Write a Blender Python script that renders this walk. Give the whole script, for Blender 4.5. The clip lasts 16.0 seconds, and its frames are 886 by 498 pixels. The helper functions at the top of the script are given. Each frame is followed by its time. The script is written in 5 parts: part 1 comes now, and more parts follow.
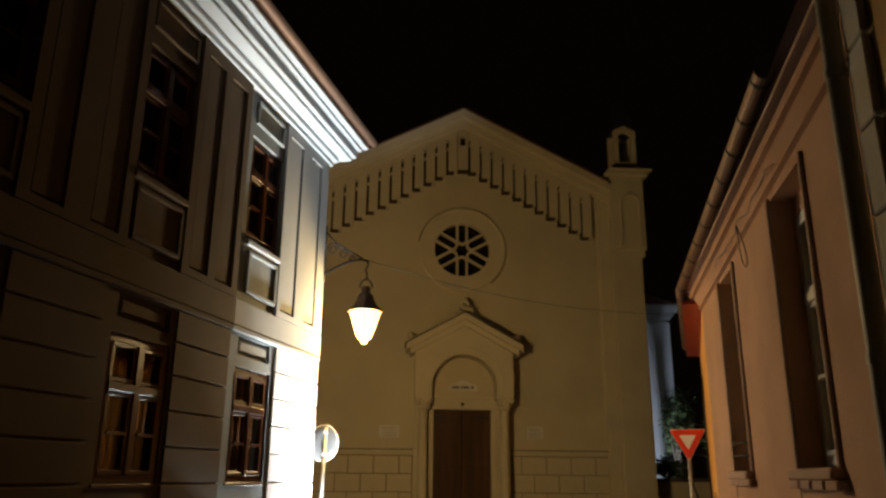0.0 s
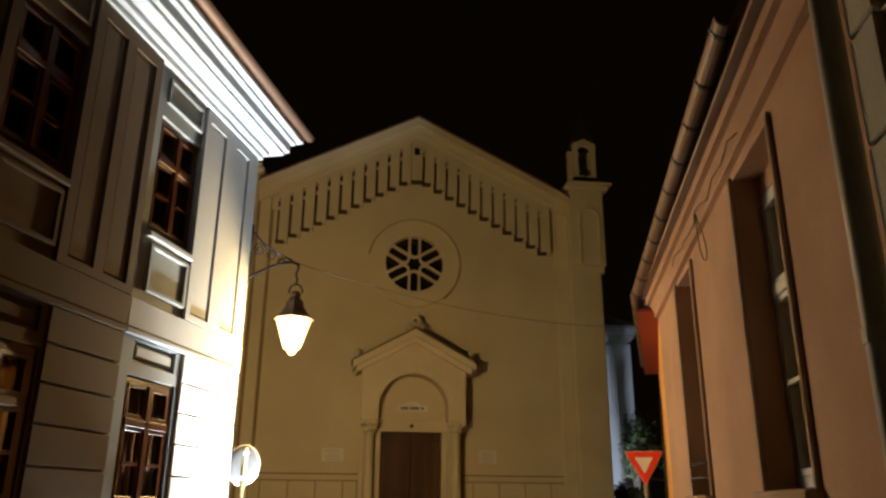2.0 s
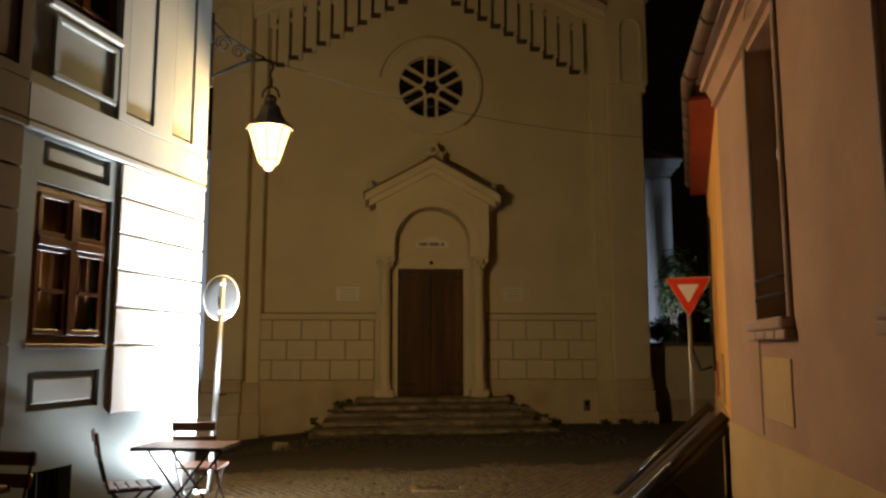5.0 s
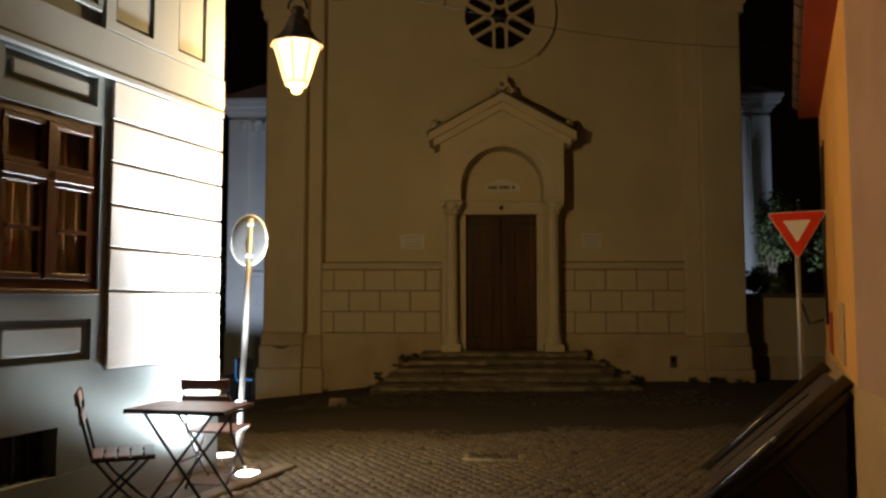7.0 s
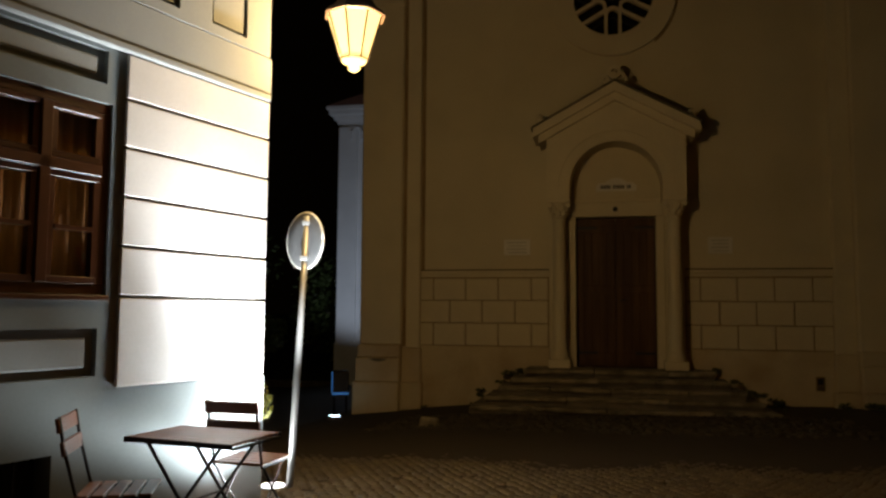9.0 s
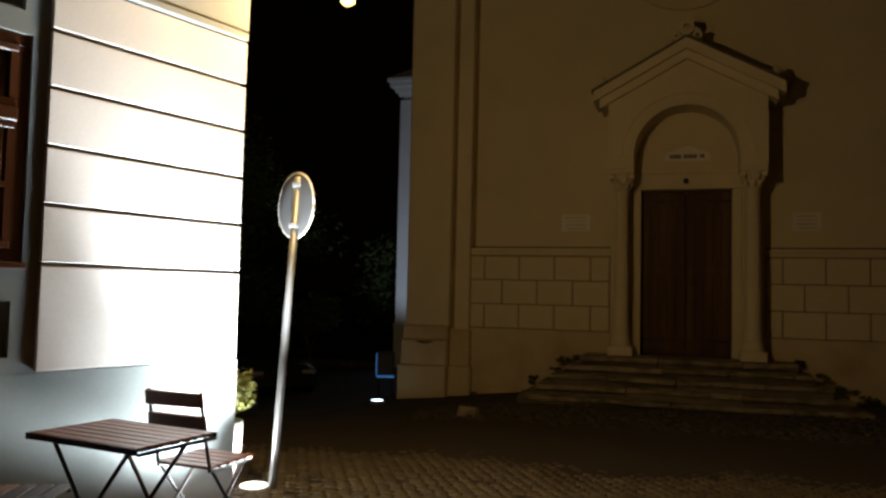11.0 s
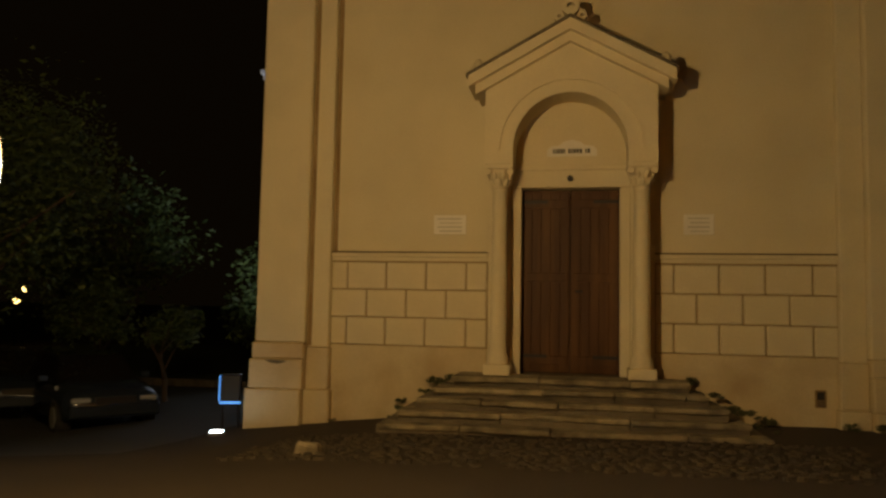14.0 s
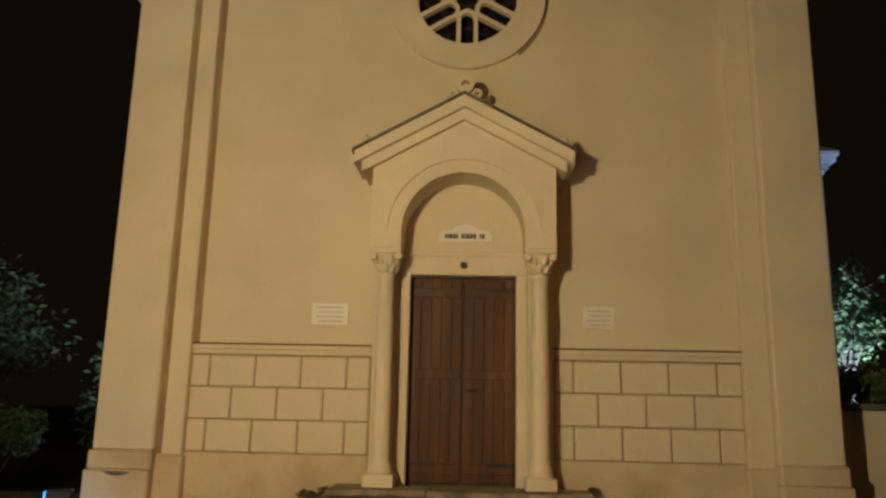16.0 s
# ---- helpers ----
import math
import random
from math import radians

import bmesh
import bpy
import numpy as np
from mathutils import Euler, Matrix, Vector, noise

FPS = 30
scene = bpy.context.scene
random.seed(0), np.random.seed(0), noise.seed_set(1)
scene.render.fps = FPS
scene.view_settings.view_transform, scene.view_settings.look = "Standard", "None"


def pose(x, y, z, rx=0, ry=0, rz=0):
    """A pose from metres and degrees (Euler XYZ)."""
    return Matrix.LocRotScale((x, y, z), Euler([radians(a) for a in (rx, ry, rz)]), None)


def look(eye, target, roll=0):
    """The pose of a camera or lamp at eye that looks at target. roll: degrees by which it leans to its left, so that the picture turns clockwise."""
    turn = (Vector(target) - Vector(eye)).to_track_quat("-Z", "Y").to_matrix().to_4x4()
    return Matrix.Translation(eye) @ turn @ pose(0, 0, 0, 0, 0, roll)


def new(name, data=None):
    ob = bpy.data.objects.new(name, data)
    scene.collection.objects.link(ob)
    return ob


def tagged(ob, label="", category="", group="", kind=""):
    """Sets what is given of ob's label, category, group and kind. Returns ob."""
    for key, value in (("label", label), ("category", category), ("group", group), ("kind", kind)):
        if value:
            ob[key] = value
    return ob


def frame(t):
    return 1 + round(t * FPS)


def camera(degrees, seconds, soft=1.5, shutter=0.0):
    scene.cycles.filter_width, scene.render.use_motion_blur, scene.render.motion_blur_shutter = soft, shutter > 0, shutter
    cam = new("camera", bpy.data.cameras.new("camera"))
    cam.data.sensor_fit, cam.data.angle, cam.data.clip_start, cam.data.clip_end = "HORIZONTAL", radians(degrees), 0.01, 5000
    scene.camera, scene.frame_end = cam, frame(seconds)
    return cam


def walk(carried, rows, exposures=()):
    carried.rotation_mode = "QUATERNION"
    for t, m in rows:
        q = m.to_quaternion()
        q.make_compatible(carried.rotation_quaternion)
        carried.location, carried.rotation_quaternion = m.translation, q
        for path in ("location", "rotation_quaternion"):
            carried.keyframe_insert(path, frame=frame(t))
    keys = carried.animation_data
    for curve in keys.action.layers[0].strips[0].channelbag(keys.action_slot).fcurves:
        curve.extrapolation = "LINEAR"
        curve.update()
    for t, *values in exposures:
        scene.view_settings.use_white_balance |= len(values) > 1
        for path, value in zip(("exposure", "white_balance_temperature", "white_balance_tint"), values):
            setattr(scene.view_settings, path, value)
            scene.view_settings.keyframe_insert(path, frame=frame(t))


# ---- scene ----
cam = camera(60.0, 16.0, soft=2.6)
PATH = [
    (0, (-0.525, -0.559, 1.689), (-0.384, 1.354, 2.256), 0.5),
    (0.5, (-0.393, -0.322, 1.685), (-0.195, 1.575, 2.286), 0.4),
    (1, (-0.264, -0.081, 1.681), (-0.06, 1.812, 2.295), 0.4),
    (1.5, (-0.149, 0.166, 1.676), (0.055, 2.056, 2.296), 0.7),
    (2, (-0.048, 0.418, 1.67), (0.177, 2.303, 2.301), 0.5),
    (2.5, (0.04, 0.683, 1.66), (0.277, 2.566, 2.289), 0.4),
    (3, (0.122, 0.968, 1.647), (0.343, 2.878, 2.195), 0.9),
    (3.5, (0.211, 1.275, 1.624), (0.432, 3.224, 2.013), 0.7),
    (4, (0.308, 1.591, 1.601), (0.507, 3.558, 1.91), 0.3),
    (4.2, (0.348, 1.718, 1.598), (0.534, 3.686, 1.901), 0.1),
    (6.3, (0.775, 3.034, 1.522), (0.77, 5.029, 1.668), 0.2),
    (6.5, (0.811, 3.159, 1.52), (0.769, 5.153, 1.659), 0.1),
    (7, (0.894, 3.47, 1.518), (0.817, 5.464, 1.653), 0.0),
    (7.5, (0.982, 3.795, 1.517), (0.723, 5.773, 1.658), -0.1),
    (8, (1.063, 4.111, 1.516), (0.736, 6.078, 1.67), 0.3),
    (8.2, (1.094, 4.233, 1.515), (0.762, 6.199, 1.673), 0.3),
    (10.5, (1.47, 5.601, 1.494), (0.879, 7.506, 1.636), 1.2),
    (11, (1.536, 5.885, 1.491), (0.928, 7.787, 1.602), 1.3),
    (11.5, (1.592, 6.176, 1.487), (0.986, 8.08, 1.577), 1.1),
    (12, (1.64, 6.482, 1.481), (1.033, 8.386, 1.55), 1.7),
    (12.5, (1.685, 6.801, 1.48), (1.071, 8.703, 1.548), 1.3),
    (13, (1.719, 7.122, 1.479), (1.144, 9.035, 1.577), 1.2),
    (13.5, (1.739, 7.439, 1.478), (1.269, 9.379, 1.602), 1.4),
    (14, (1.751, 7.756, 1.476), (1.383, 9.716, 1.626), 1.1),
    (14.5, (1.756, 8.069, 1.475), (1.416, 10.032, 1.652), 1.4),
    (15, (1.756, 8.367, 1.474), (1.459, 10.334, 1.674), 1.6),
    (15.5, (1.754, 8.648, 1.473), (1.548, 10.616, 1.766), 1.5),
    (16, (1.752, 8.922, 1.473), (1.652, 10.877, 1.884), 1.2),
]
EXPOSURES = [(0.0, -1.15, 7000, 10), (0.5, -0.7, 7000, 10), (1.0, -0.52, 7000, 10), (2.0, -0.6, 6900, 10), (3.0, -0.55, 6800, 10), (3.5, -0.5, 6800, 10), (4.0, -0.9, 6800, 10), (6.5, -1.4, 6800, 10), (8.0, -2.0, 6900, 10), (10.5, -2.4, 6900, 10), (11.0, -2.3, 6900, 10), (11.5, -2.0, 6900, 10), (12.5, -1.85, 6900, 10), (13.0, -1.68, 6900, 10), (13.5, -1.2, 7400, 10), (14.0, -0.25, 7500, 10), (14.5, 0.25, 6700, 10), (15.0, 0.73, 5850, 10), (16.0, 0.75, 5450, 10)]
walk(cam, [(t, look(eye, target, roll)) for t, eye, target, roll in PATH], EXPOSURES)

# ---- world and large lights ----
world = bpy.data.worlds.new("night")
scene.world = world
world.use_nodes = True
bg = world.node_tree.nodes["Background"]
bg.inputs["Color"].default_value = (0.60, 0.37, 0.15, 1)
bg.inputs["Strength"].default_value = 0.0045


def lamp(name, kind, m, energy, color, radius=0.1, spot=None, blend=0.5):
    d = bpy.data.lights.new(name, kind)
    d.energy, d.color = energy, color
    d.shadow_soft_size = radius
    if spot:
        d.spot_size, d.spot_blend = radians(spot), blend
    o = new(name, d)
    o.matrix_world = m
    return o


WARM = (1.0, 0.68, 0.30)
COOL = (0.62, 0.76, 1.0)
LANTERN = (-0.855, 10.93, 3.74)
lamp("lantern_light", "POINT", pose(*LANTERN), 1180, WARM, 0.10)
lamp("uplight_glow", "SPOT", look((-1.12, 10.28, 0.18), (-1.42, 10.50, 3.0)), 8000, (0.86, 0.93, 1.0), 0.09, 80, 0.5)
lamp("uplight_spill", "SPOT", look((-1.12, 10.28, 0.18), (-1.70, 9.83, 1.15)), 4300, (0.82, 0.92, 1.0), 0.20, 86, 0.8)
lamp("planter_light", "SPOT", look((-1.56, 11.04, 0.08), (-1.80, 11.03, 0.75)), 420, (0.92, 0.95, 1.0), 0.08, 120, 0.8)
lamp("flood_west", "SPOT", look((-4.9, 23.5, 0.1), (-6.2, 28.5, 4.6)), 1900, COOL, 0.08, 78, 0.5)
lamp("flood_east", "SPOT", look((8.5, 22.7, 0.3), (9.0, 28.5, 5.2)), 1700, COOL, 0.08, 100, 0.6)

# ---- materials ----


def mat(name, color, rough=0.8, metal=0.0, grain=0.0, grain_scale=60.0, stain=0.0, stain_scale=1.5, stain_color=None, bump=0.0, bump_scale=80.0, spread=0.0, stretch=(1, 1, 1), spec=0.5):
    m = bpy.data.materials.new(name)
    m.use_nodes = True
    nt = m.node_tree
    n, l = nt.nodes, nt.links
    b = n["Principled BSDF"]
    b.inputs["Roughness"].default_value = rough
    b.inputs["Metallic"].default_value = metal
    b.inputs["Specular IOR Level"].default_value = spec
    tc = n.new("ShaderNodeTexCoord")
    mp = n.new("ShaderNodeMapping")
    mp.inputs["Scale"].default_value = stretch
    l.new(tc.outputs["Object"], mp.inputs["Vector"])
    dark = [c * 0.72 for c in color]
    base = n.new("ShaderNodeRGB")
    base.outputs[0].default_value = (*color, 1)
    out = base.outputs[0]

    def mixed(a, col, fac_out, amount, lo, hi):
        r = n.new("ShaderNodeMapRange")
        r.inputs["From Min"].default_value, r.inputs["From Max"].default_value = lo, hi
        r.inputs["To Max"].default_value = amount
        l.new(fac_out, r.inputs["Value"])
        x = n.new("ShaderNodeMix")
        x.data_type = "RGBA"
        l.new(r.outputs[0], x.inputs["Factor"])
        l.new(a, x.inputs[6])
        x.inputs[7].default_value = (*col, 1)
        return x.outputs[2]

    def noisy(scale, detail=4.0):
        t = n.new("ShaderNodeTexNoise")
        t.inputs["Scale"].default_value, t.inputs["Detail"].default_value = scale, detail
        l.new(mp.outputs[0], t.inputs["Vector"])
        return t.outputs["Fac"]

    if grain:
        out = mixed(out, dark, noisy(grain_scale), grain, 0.3, 0.7)
    if stain:
        out = mixed(out, stain_color or [c * 0.55 for c in color], noisy(stain_scale, 6.0), stain, 0.42, 0.72)
    if spread:
        oi = n.new("ShaderNodeObjectInfo")
        geo = n.new("ShaderNodeNewGeometry")
        add = n.new("ShaderNodeMath")
        add.operation = "ADD"
        l.new(oi.outputs["Random"], add.inputs[0])
        l.new(geo.outputs["Random Per Island"], add.inputs[1])
        fr = n.new("ShaderNodeMath")
        fr.operation = "FRACT"
        l.new(add.outputs[0], fr.inputs[0])
        hsv = n.new("ShaderNodeHueSaturation")
        mr = n.new("ShaderNodeMapRange")
        mr.inputs["To Min"].default_value, mr.inputs["To Max"].default_value = 1 - spread, 1 + spread
        l.new(fr.outputs[0], mr.inputs["Value"])
        l.new(mr.outputs[0], hsv.inputs["Value"])
        l.new(out, hsv.inputs["Color"])
        out = hsv.outputs[0]
    l.new(out, b.inputs["Base Color"])
    if bump:
        bp = n.new("ShaderNodeBump")
        bp.inputs["Strength"].default_value = bump
        bp.inputs["Distance"].default_value = 0.01
        l.new(noisy(bump_scale, 6.0), bp.inputs["Height"])
        l.new(bp.outputs[0], b.inputs["Normal"])
    return m


def glow(name, color, strength):
    m = bpy.data.materials.new(name)
    m.use_nodes = True
    b = m.node_tree.nodes["Principled BSDF"]
    b.inputs["Base Color"].default_value = (*color, 1)
    b.inputs["Emission Color"].default_value = (*color, 1)
    b.inputs["Emission Strength"].default_value = strength
    return m


def glass_mat(name, color, rough=0.03):
    m = bpy.data.materials.new(name)
    m.use_nodes = True
    b = m.node_tree.nodes["Principled BSDF"]
    b.inputs["Base Color"].default_value = (*color, 1)
    b.inputs["Roughness"].default_value = rough
    b.inputs["Specular IOR Level"].default_value = 0.6
    return m


STUCCO = mat("church_stucco", (0.64, 0.555, 0.375), 0.9, grain=0.25, grain_scale=35, stain=0.3, stain_scale=0.7, bump=0.25, bump_scale=60)
STUCCO_TRIM = mat("church_trim_stucco", (0.66, 0.575, 0.395), 0.88, grain=0.25, grain_scale=40, stain=0.25, stain_scale=1.2, bump=0.2, bump_scale=70)
PLINTH = mat("church_plinth_stucco", (0.58, 0.48, 0.31), 0.92, grain=0.3, grain_scale=30, stain=0.55, stain_scale=1.3, stain_color=(0.33, 0.22, 0.12), bump=0.35, bump_scale=40)
WHITE_STUCCO = mat("white_stucco", (0.72, 0.72, 0.72), 0.9, grain=0.2, stain=0.2, bump=0.2)
OAK_DOOR = mat("oak_door", (0.068, 0.028, 0.010), 0.5, grain=0.6, grain_scale=14, stain=0.75, stain_scale=0.9, stain_color=(0.13, 0.062, 0.022), bump=0.3, bump_scale=25, stretch=(6, 6, 0.5), spec=0.2)
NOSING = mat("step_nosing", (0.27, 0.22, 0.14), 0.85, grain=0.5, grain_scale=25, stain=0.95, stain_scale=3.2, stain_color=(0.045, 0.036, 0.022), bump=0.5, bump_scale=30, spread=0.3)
JOINT = mat("block_joint_stucco", (0.36, 0.265, 0.15), 0.92, grain=0.4, grain_scale=30, stain=0.7, stain_scale=2.5, stain_color=(0.22, 0.14, 0.07))
# Brown of rain stains and rust; also paints ring and band shadow.
STAIN_SHADE = mat("stain_shade_stucco", (0.25, 0.165, 0.075), 0.92, grain=0.5, grain_scale=30, stain=0.6, stain_scale=2.0, stain_color=(0.36, 0.27, 0.15))
# Dark tone that puts shade into slots, undersides, band edges and grooves.
SHADE_DARK = mat("shade_dark_stucco", (0.075, 0.05, 0.024), 0.95, grain=0.5, stain=0.5)
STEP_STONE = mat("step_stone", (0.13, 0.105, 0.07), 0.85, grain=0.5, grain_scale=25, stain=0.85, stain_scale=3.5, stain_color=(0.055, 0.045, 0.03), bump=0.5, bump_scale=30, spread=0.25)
COBBLE = mat("cobble", (0.092, 0.072, 0.043), 0.55, grain=0.5, grain_scale=30, stain=0.4, stain_scale=3, bump=0.5, bump_scale=50, spread=0.35)
SUNKEN = mat("sunken_stone", (0.045, 0.033, 0.018), 0.8, grain=0.5, grain_scale=25, stain=0.6, stain_scale=3.0, bump=0.5, bump_scale=30, spread=0.4)
EARTH = mat("joint_earth", (0.028, 0.0175, 0.0075), 0.95, grain=0.6, grain_scale=40, stain=0.6, stain_scale=0.8, bump=0.6, bump_scale=30)
HOUSE_WALL = mat("grey_green_render", (0.21, 0.235, 0.235), 0.9, grain=0.25, grain_scale=45, stain=0.4, stain_scale=0.9, bump=0.12, bump_scale=70)
# Brown ochre, darkened so the colour carries the shade beyond the uplight.
HOUSE_BROWN_SHADED = mat("brown_ochre_shaded", (0.10, 0.066, 0.034), 0.92, grain=0.3, grain_scale=45, stain=0.5, stain_scale=0.9, bump=0.15, bump_scale=70)
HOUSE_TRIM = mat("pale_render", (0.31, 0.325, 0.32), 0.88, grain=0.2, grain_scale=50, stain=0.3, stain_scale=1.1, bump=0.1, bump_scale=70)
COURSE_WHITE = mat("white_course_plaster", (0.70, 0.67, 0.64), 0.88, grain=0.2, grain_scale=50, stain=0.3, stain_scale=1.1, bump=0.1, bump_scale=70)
CORNICE_WHITE = mat("cornice_white", (0.44, 0.48, 0.50), 0.85, grain=0.15, stain=0.2, bump=0.15)
# Far stretch's orange; the lantern's warm light is partly in the colour.
ORANGE = mat("orange_render", (0.78, 0.38, 0.09), 0.92, grain=0.3, grain_scale=40, stain=0.4, stain_scale=1.0, stain_color=(0.5, 0.22, 0.06), bump=0.2, bump_scale=50)
PINK = mat("pink_render", (0.46, 0.265, 0.16), 0.92, grain=0.35, grain_scale=40, stain=0.8, stain_scale=1.1, stain_color=(0.31, 0.165, 0.095), bump=0.2, bump_scale=50)
PINK_TRIM = mat("pink_trim", (0.40, 0.26, 0.19), 0.9, grain=0.25, stain=0.4, bump=0.25)
RED_SOFFIT = mat("red_soffit_boards", (0.36, 0.05, 0.018), 0.7, grain=0.4, grain_scale=20, stain=0.3, bump=0.2)
OCHRE = mat("ochre_render", (0.52, 0.33, 0.14), 0.9, grain=0.3, stain=0.4, bump=0.3)
QUOIN = mat("quoin_stone", (0.52, 0.49, 0.41), 0.88, grain=0.35, stain=0.4, bump=0.3, spread=0.1)
ZINC = mat("zinc_sheet", (0.42, 0.39, 0.33), 0.6, 0.15, grain=0.3, grain_scale=20, stain=0.5, stain_scale=4, bump=0.1)
COPPER = mat("rusty_gutter", (0.17, 0.10, 0.065), 0.6, 0.4, grain=0.4, grain_scale=20, stain=0.5, stain_scale=3, bump=0.15)
ROOF_TILE = mat("clay_roof_tiles", (0.16, 0.07, 0.045), 0.85, grain=0.4, stain=0.5, bump=0.3, spread=0.2)
BROWN_WOOD = mat("brown_window_wood", (0.065, 0.019, 0.006), 0.33, grain=0.5, grain_scale=12, stain=0.3, bump=0.15, stretch=(5, 5, 0.7))
GREY_WOOD = mat("grey_window_paint", (0.55, 0.55, 0.50), 0.5, grain=0.2, stain=0.3, bump=0.1)
SLAT_WOOD = mat("slat_wood", (0.19, 0.075, 0.04), 0.34, grain=0.5, grain_scale=10, stain=0.3, bump=0.15, stretch=(1, 6, 6), spread=0.15)
IRON = mat("black_iron", (0.022, 0.02, 0.019), 0.5, 0.5, grain=0.3, bump=0.1)
HOOD = mat("rusty_hood", (0.085, 0.05, 0.03), 0.6, 0.3, grain=0.4, grain_scale=25, stain=0.4, stain_scale=6, bump=0.1)
GALV = mat("galvanised_steel", (0.36, 0.37, 0.37), 0.45, 0.5, grain=0.25, grain_scale=25, stain=0.25, bump=0.05)
SIGN_RED = mat("sign_red", (0.62, 0.035, 0.01), 0.4, grain=0.1, stain=0.15)
SIGN_WHITE = mat("sign_white", (0.75, 0.72, 0.62), 0.4, grain=0.1, stain=0.2)
PLAQUE = mat("marble_plaque", (0.72, 0.68, 0.60), 0.5, grain=0.2, stain=0.3)
INK = mat("plaque_ink", (0.03, 0.025, 0.02), 0.7)
DARK_SLATE = mat("dark_slate", (0.03, 0.03, 0.032), 0.7, grain=0.4)
# Near-black tone that paints the shade inside rooms, vents and openings.
DARK = mat("opening_shade", (0.012, 0.010, 0.008), 0.9, grain=0.3)
TINTED = glass_mat("tinted_glass", (0.012, 0.010, 0.008))
PANE = glass_mat("window_glass", (0.92, 0.93, 0.92), 0.02)
PANE.node_tree.nodes["Principled BSDF"].inputs["Transmission Weight"].default_value = 1.0
PANE.node_tree.nodes["Principled BSDF"].inputs["IOR"].default_value = 1.45
CURTAIN = mat("brown_curtain", (0.36, 0.15, 0.045), 0.9, grain=0.4, grain_scale=60, stain=0.6, stain_scale=4.0, bump=0.2)
BULB = glow("lantern_bulb", (1.0, 0.68, 0.24), 9)
LENS = glow("flood_lens", (0.55, 0.78, 1.0), 32)
BLUE_GLOW = glow("blue_rim", (0.08, 0.35, 1.0), 1.2)

# ---- building helpers ----


def box(bm, x0, x1, y0, y1, z0, z1, bevel=0.0):
    r = bmesh.ops.create_cube(bm, size=1.0)
    bmesh.ops.transform(bm, verts=r["verts"], matrix=Matrix.LocRotScale(((x0 + x1) / 2, (y0 + y1) / 2, (z0 + z1) / 2), None, (abs(x1 - x0), abs(y1 - y0), abs(z1 - z0))))
    if bevel:
        es = list({e for v in r["verts"] for e in v.link_edges})
        bmesh.ops.bevel(bm, geom=es, offset=bevel, segments=1, affect="EDGES")


def boxed(*a, **k):
    bm = bmesh.new()
    box(bm, *a, **k)
    return bm


def rod(bm, a, b, r, n=10, r2=None):
    a, b = Vector(a), Vector(b)
    d = b - a
    q = bmesh.ops.create_cone(bm, cap_ends=True, segments=n, radius1=r, radius2=r if r2 is None else r2, depth=d.length)
    bmesh.ops.transform(bm, verts=q["verts"], matrix=Matrix.Translation((a + b) / 2) @ d.to_track_quat("Z", "Y").to_matrix().to_4x4())


def lathe(bm, profile, n=24, at=(0, 0, 0)):
    """Turns (radius, height) rows about the upright axis."""
    rings = []
    for r, z in profile:
        rings.append([bm.verts.new((at[0] + r * math.cos(2 * math.pi * i / n), at[1] + r * math.sin(2 * math.pi * i / n), at[2] + z)) for i in range(n)])
    for a, b in zip(rings, rings[1:]):
        for i in range(n):
            bm.faces.new((a[i], a[(i + 1) % n], b[(i + 1) % n], b[i]))
    bm.faces.new(list(reversed(rings[0])))
    bm.faces.new(rings[-1])


def sweep(bm, outline, path):
    """Carries a closed outline of (across, up) along path points (Vector, across Vector)."""
    rings = [[bm.verts.new(p + a * o[0] + Vector((0, 0, o[1]))) for o in outline] for p, a in path]
    k = len(outline)
    for q, r in zip(rings, rings[1:]):
        for i in range(k):
            bm.faces.new((q[i], q[(i + 1) % k], r[(i + 1) % k], r[i]))
    bm.faces.new(list(reversed(rings[0])))
    bm.faces.new(rings[-1])


def prism(bm, pts, y0, y1):
    """Extrudes (x, z) points from y0 to y1."""
    a = [bm.verts.new((x, y0, z)) for x, z in pts]
    b = [bm.verts.new((x, y1, z)) for x, z in pts]
    k = len(pts)
    f = [bm.faces.new(a), bm.faces.new(list(reversed(b)))]
    for i in range(k):
        bm.faces.new((a[i], b[i], b[(i + 1) % k], a[(i + 1) % k]))
    return f


def mesh_of(name, bm):
    bmesh.ops.recalc_face_normals(bm, faces=bm.faces)
    me = bpy.data.meshes.new(name)
    bm.to_mesh(me)
    bm.free()
    return me


def part(name, bm, material, parent=None, label="", smooth=False):
    me = mesh_of(name, bm)
    me.materials.append(material)
    if smooth:
        for p in me.polygons:
            p.use_smooth = True
    o = new(name, me)
    o.parent = parent
    if label:
        tagged(o, label)
    return o


def root(name, m, label, category, group="", kind=""):
    o = new(name)
    o.empty_display_size = 0.2
    o.matrix_world = m
    return tagged(o, label, category, group, kind)


def strip(name, pts, r, material, parent, label="", res=8):
    """A bent bar or cable of radius r."""
    bm = bmesh.new()
    prev = None
    pts = [Vector(p) for p in pts]
    rings = []
    for i, p in enumerate(pts):
        d = (pts[min(i + 1, len(pts) - 1)] - pts[max(i - 1, 0)]).normalized()
        if prev is None:
            prev = d.orthogonal().normalized()
        prev = (prev - d * prev.dot(d)).normalized()
        w = d.cross(prev)
        rings.append([bm.verts.new(p + (prev * math.cos(2 * math.pi * k / res) + w * math.sin(2 * math.pi * k / res)) * r) for k in range(res)])
    for a, b in zip(rings, rings[1:]):
        for k in range(res):
            bm.faces.new((a[k], a[(k + 1) % res], b[(k + 1) % res], b[k]))
    bm.faces.new(rings[0])
    bm.faces.new(rings[-1])
    return part(name, bm, material, parent, label, True)


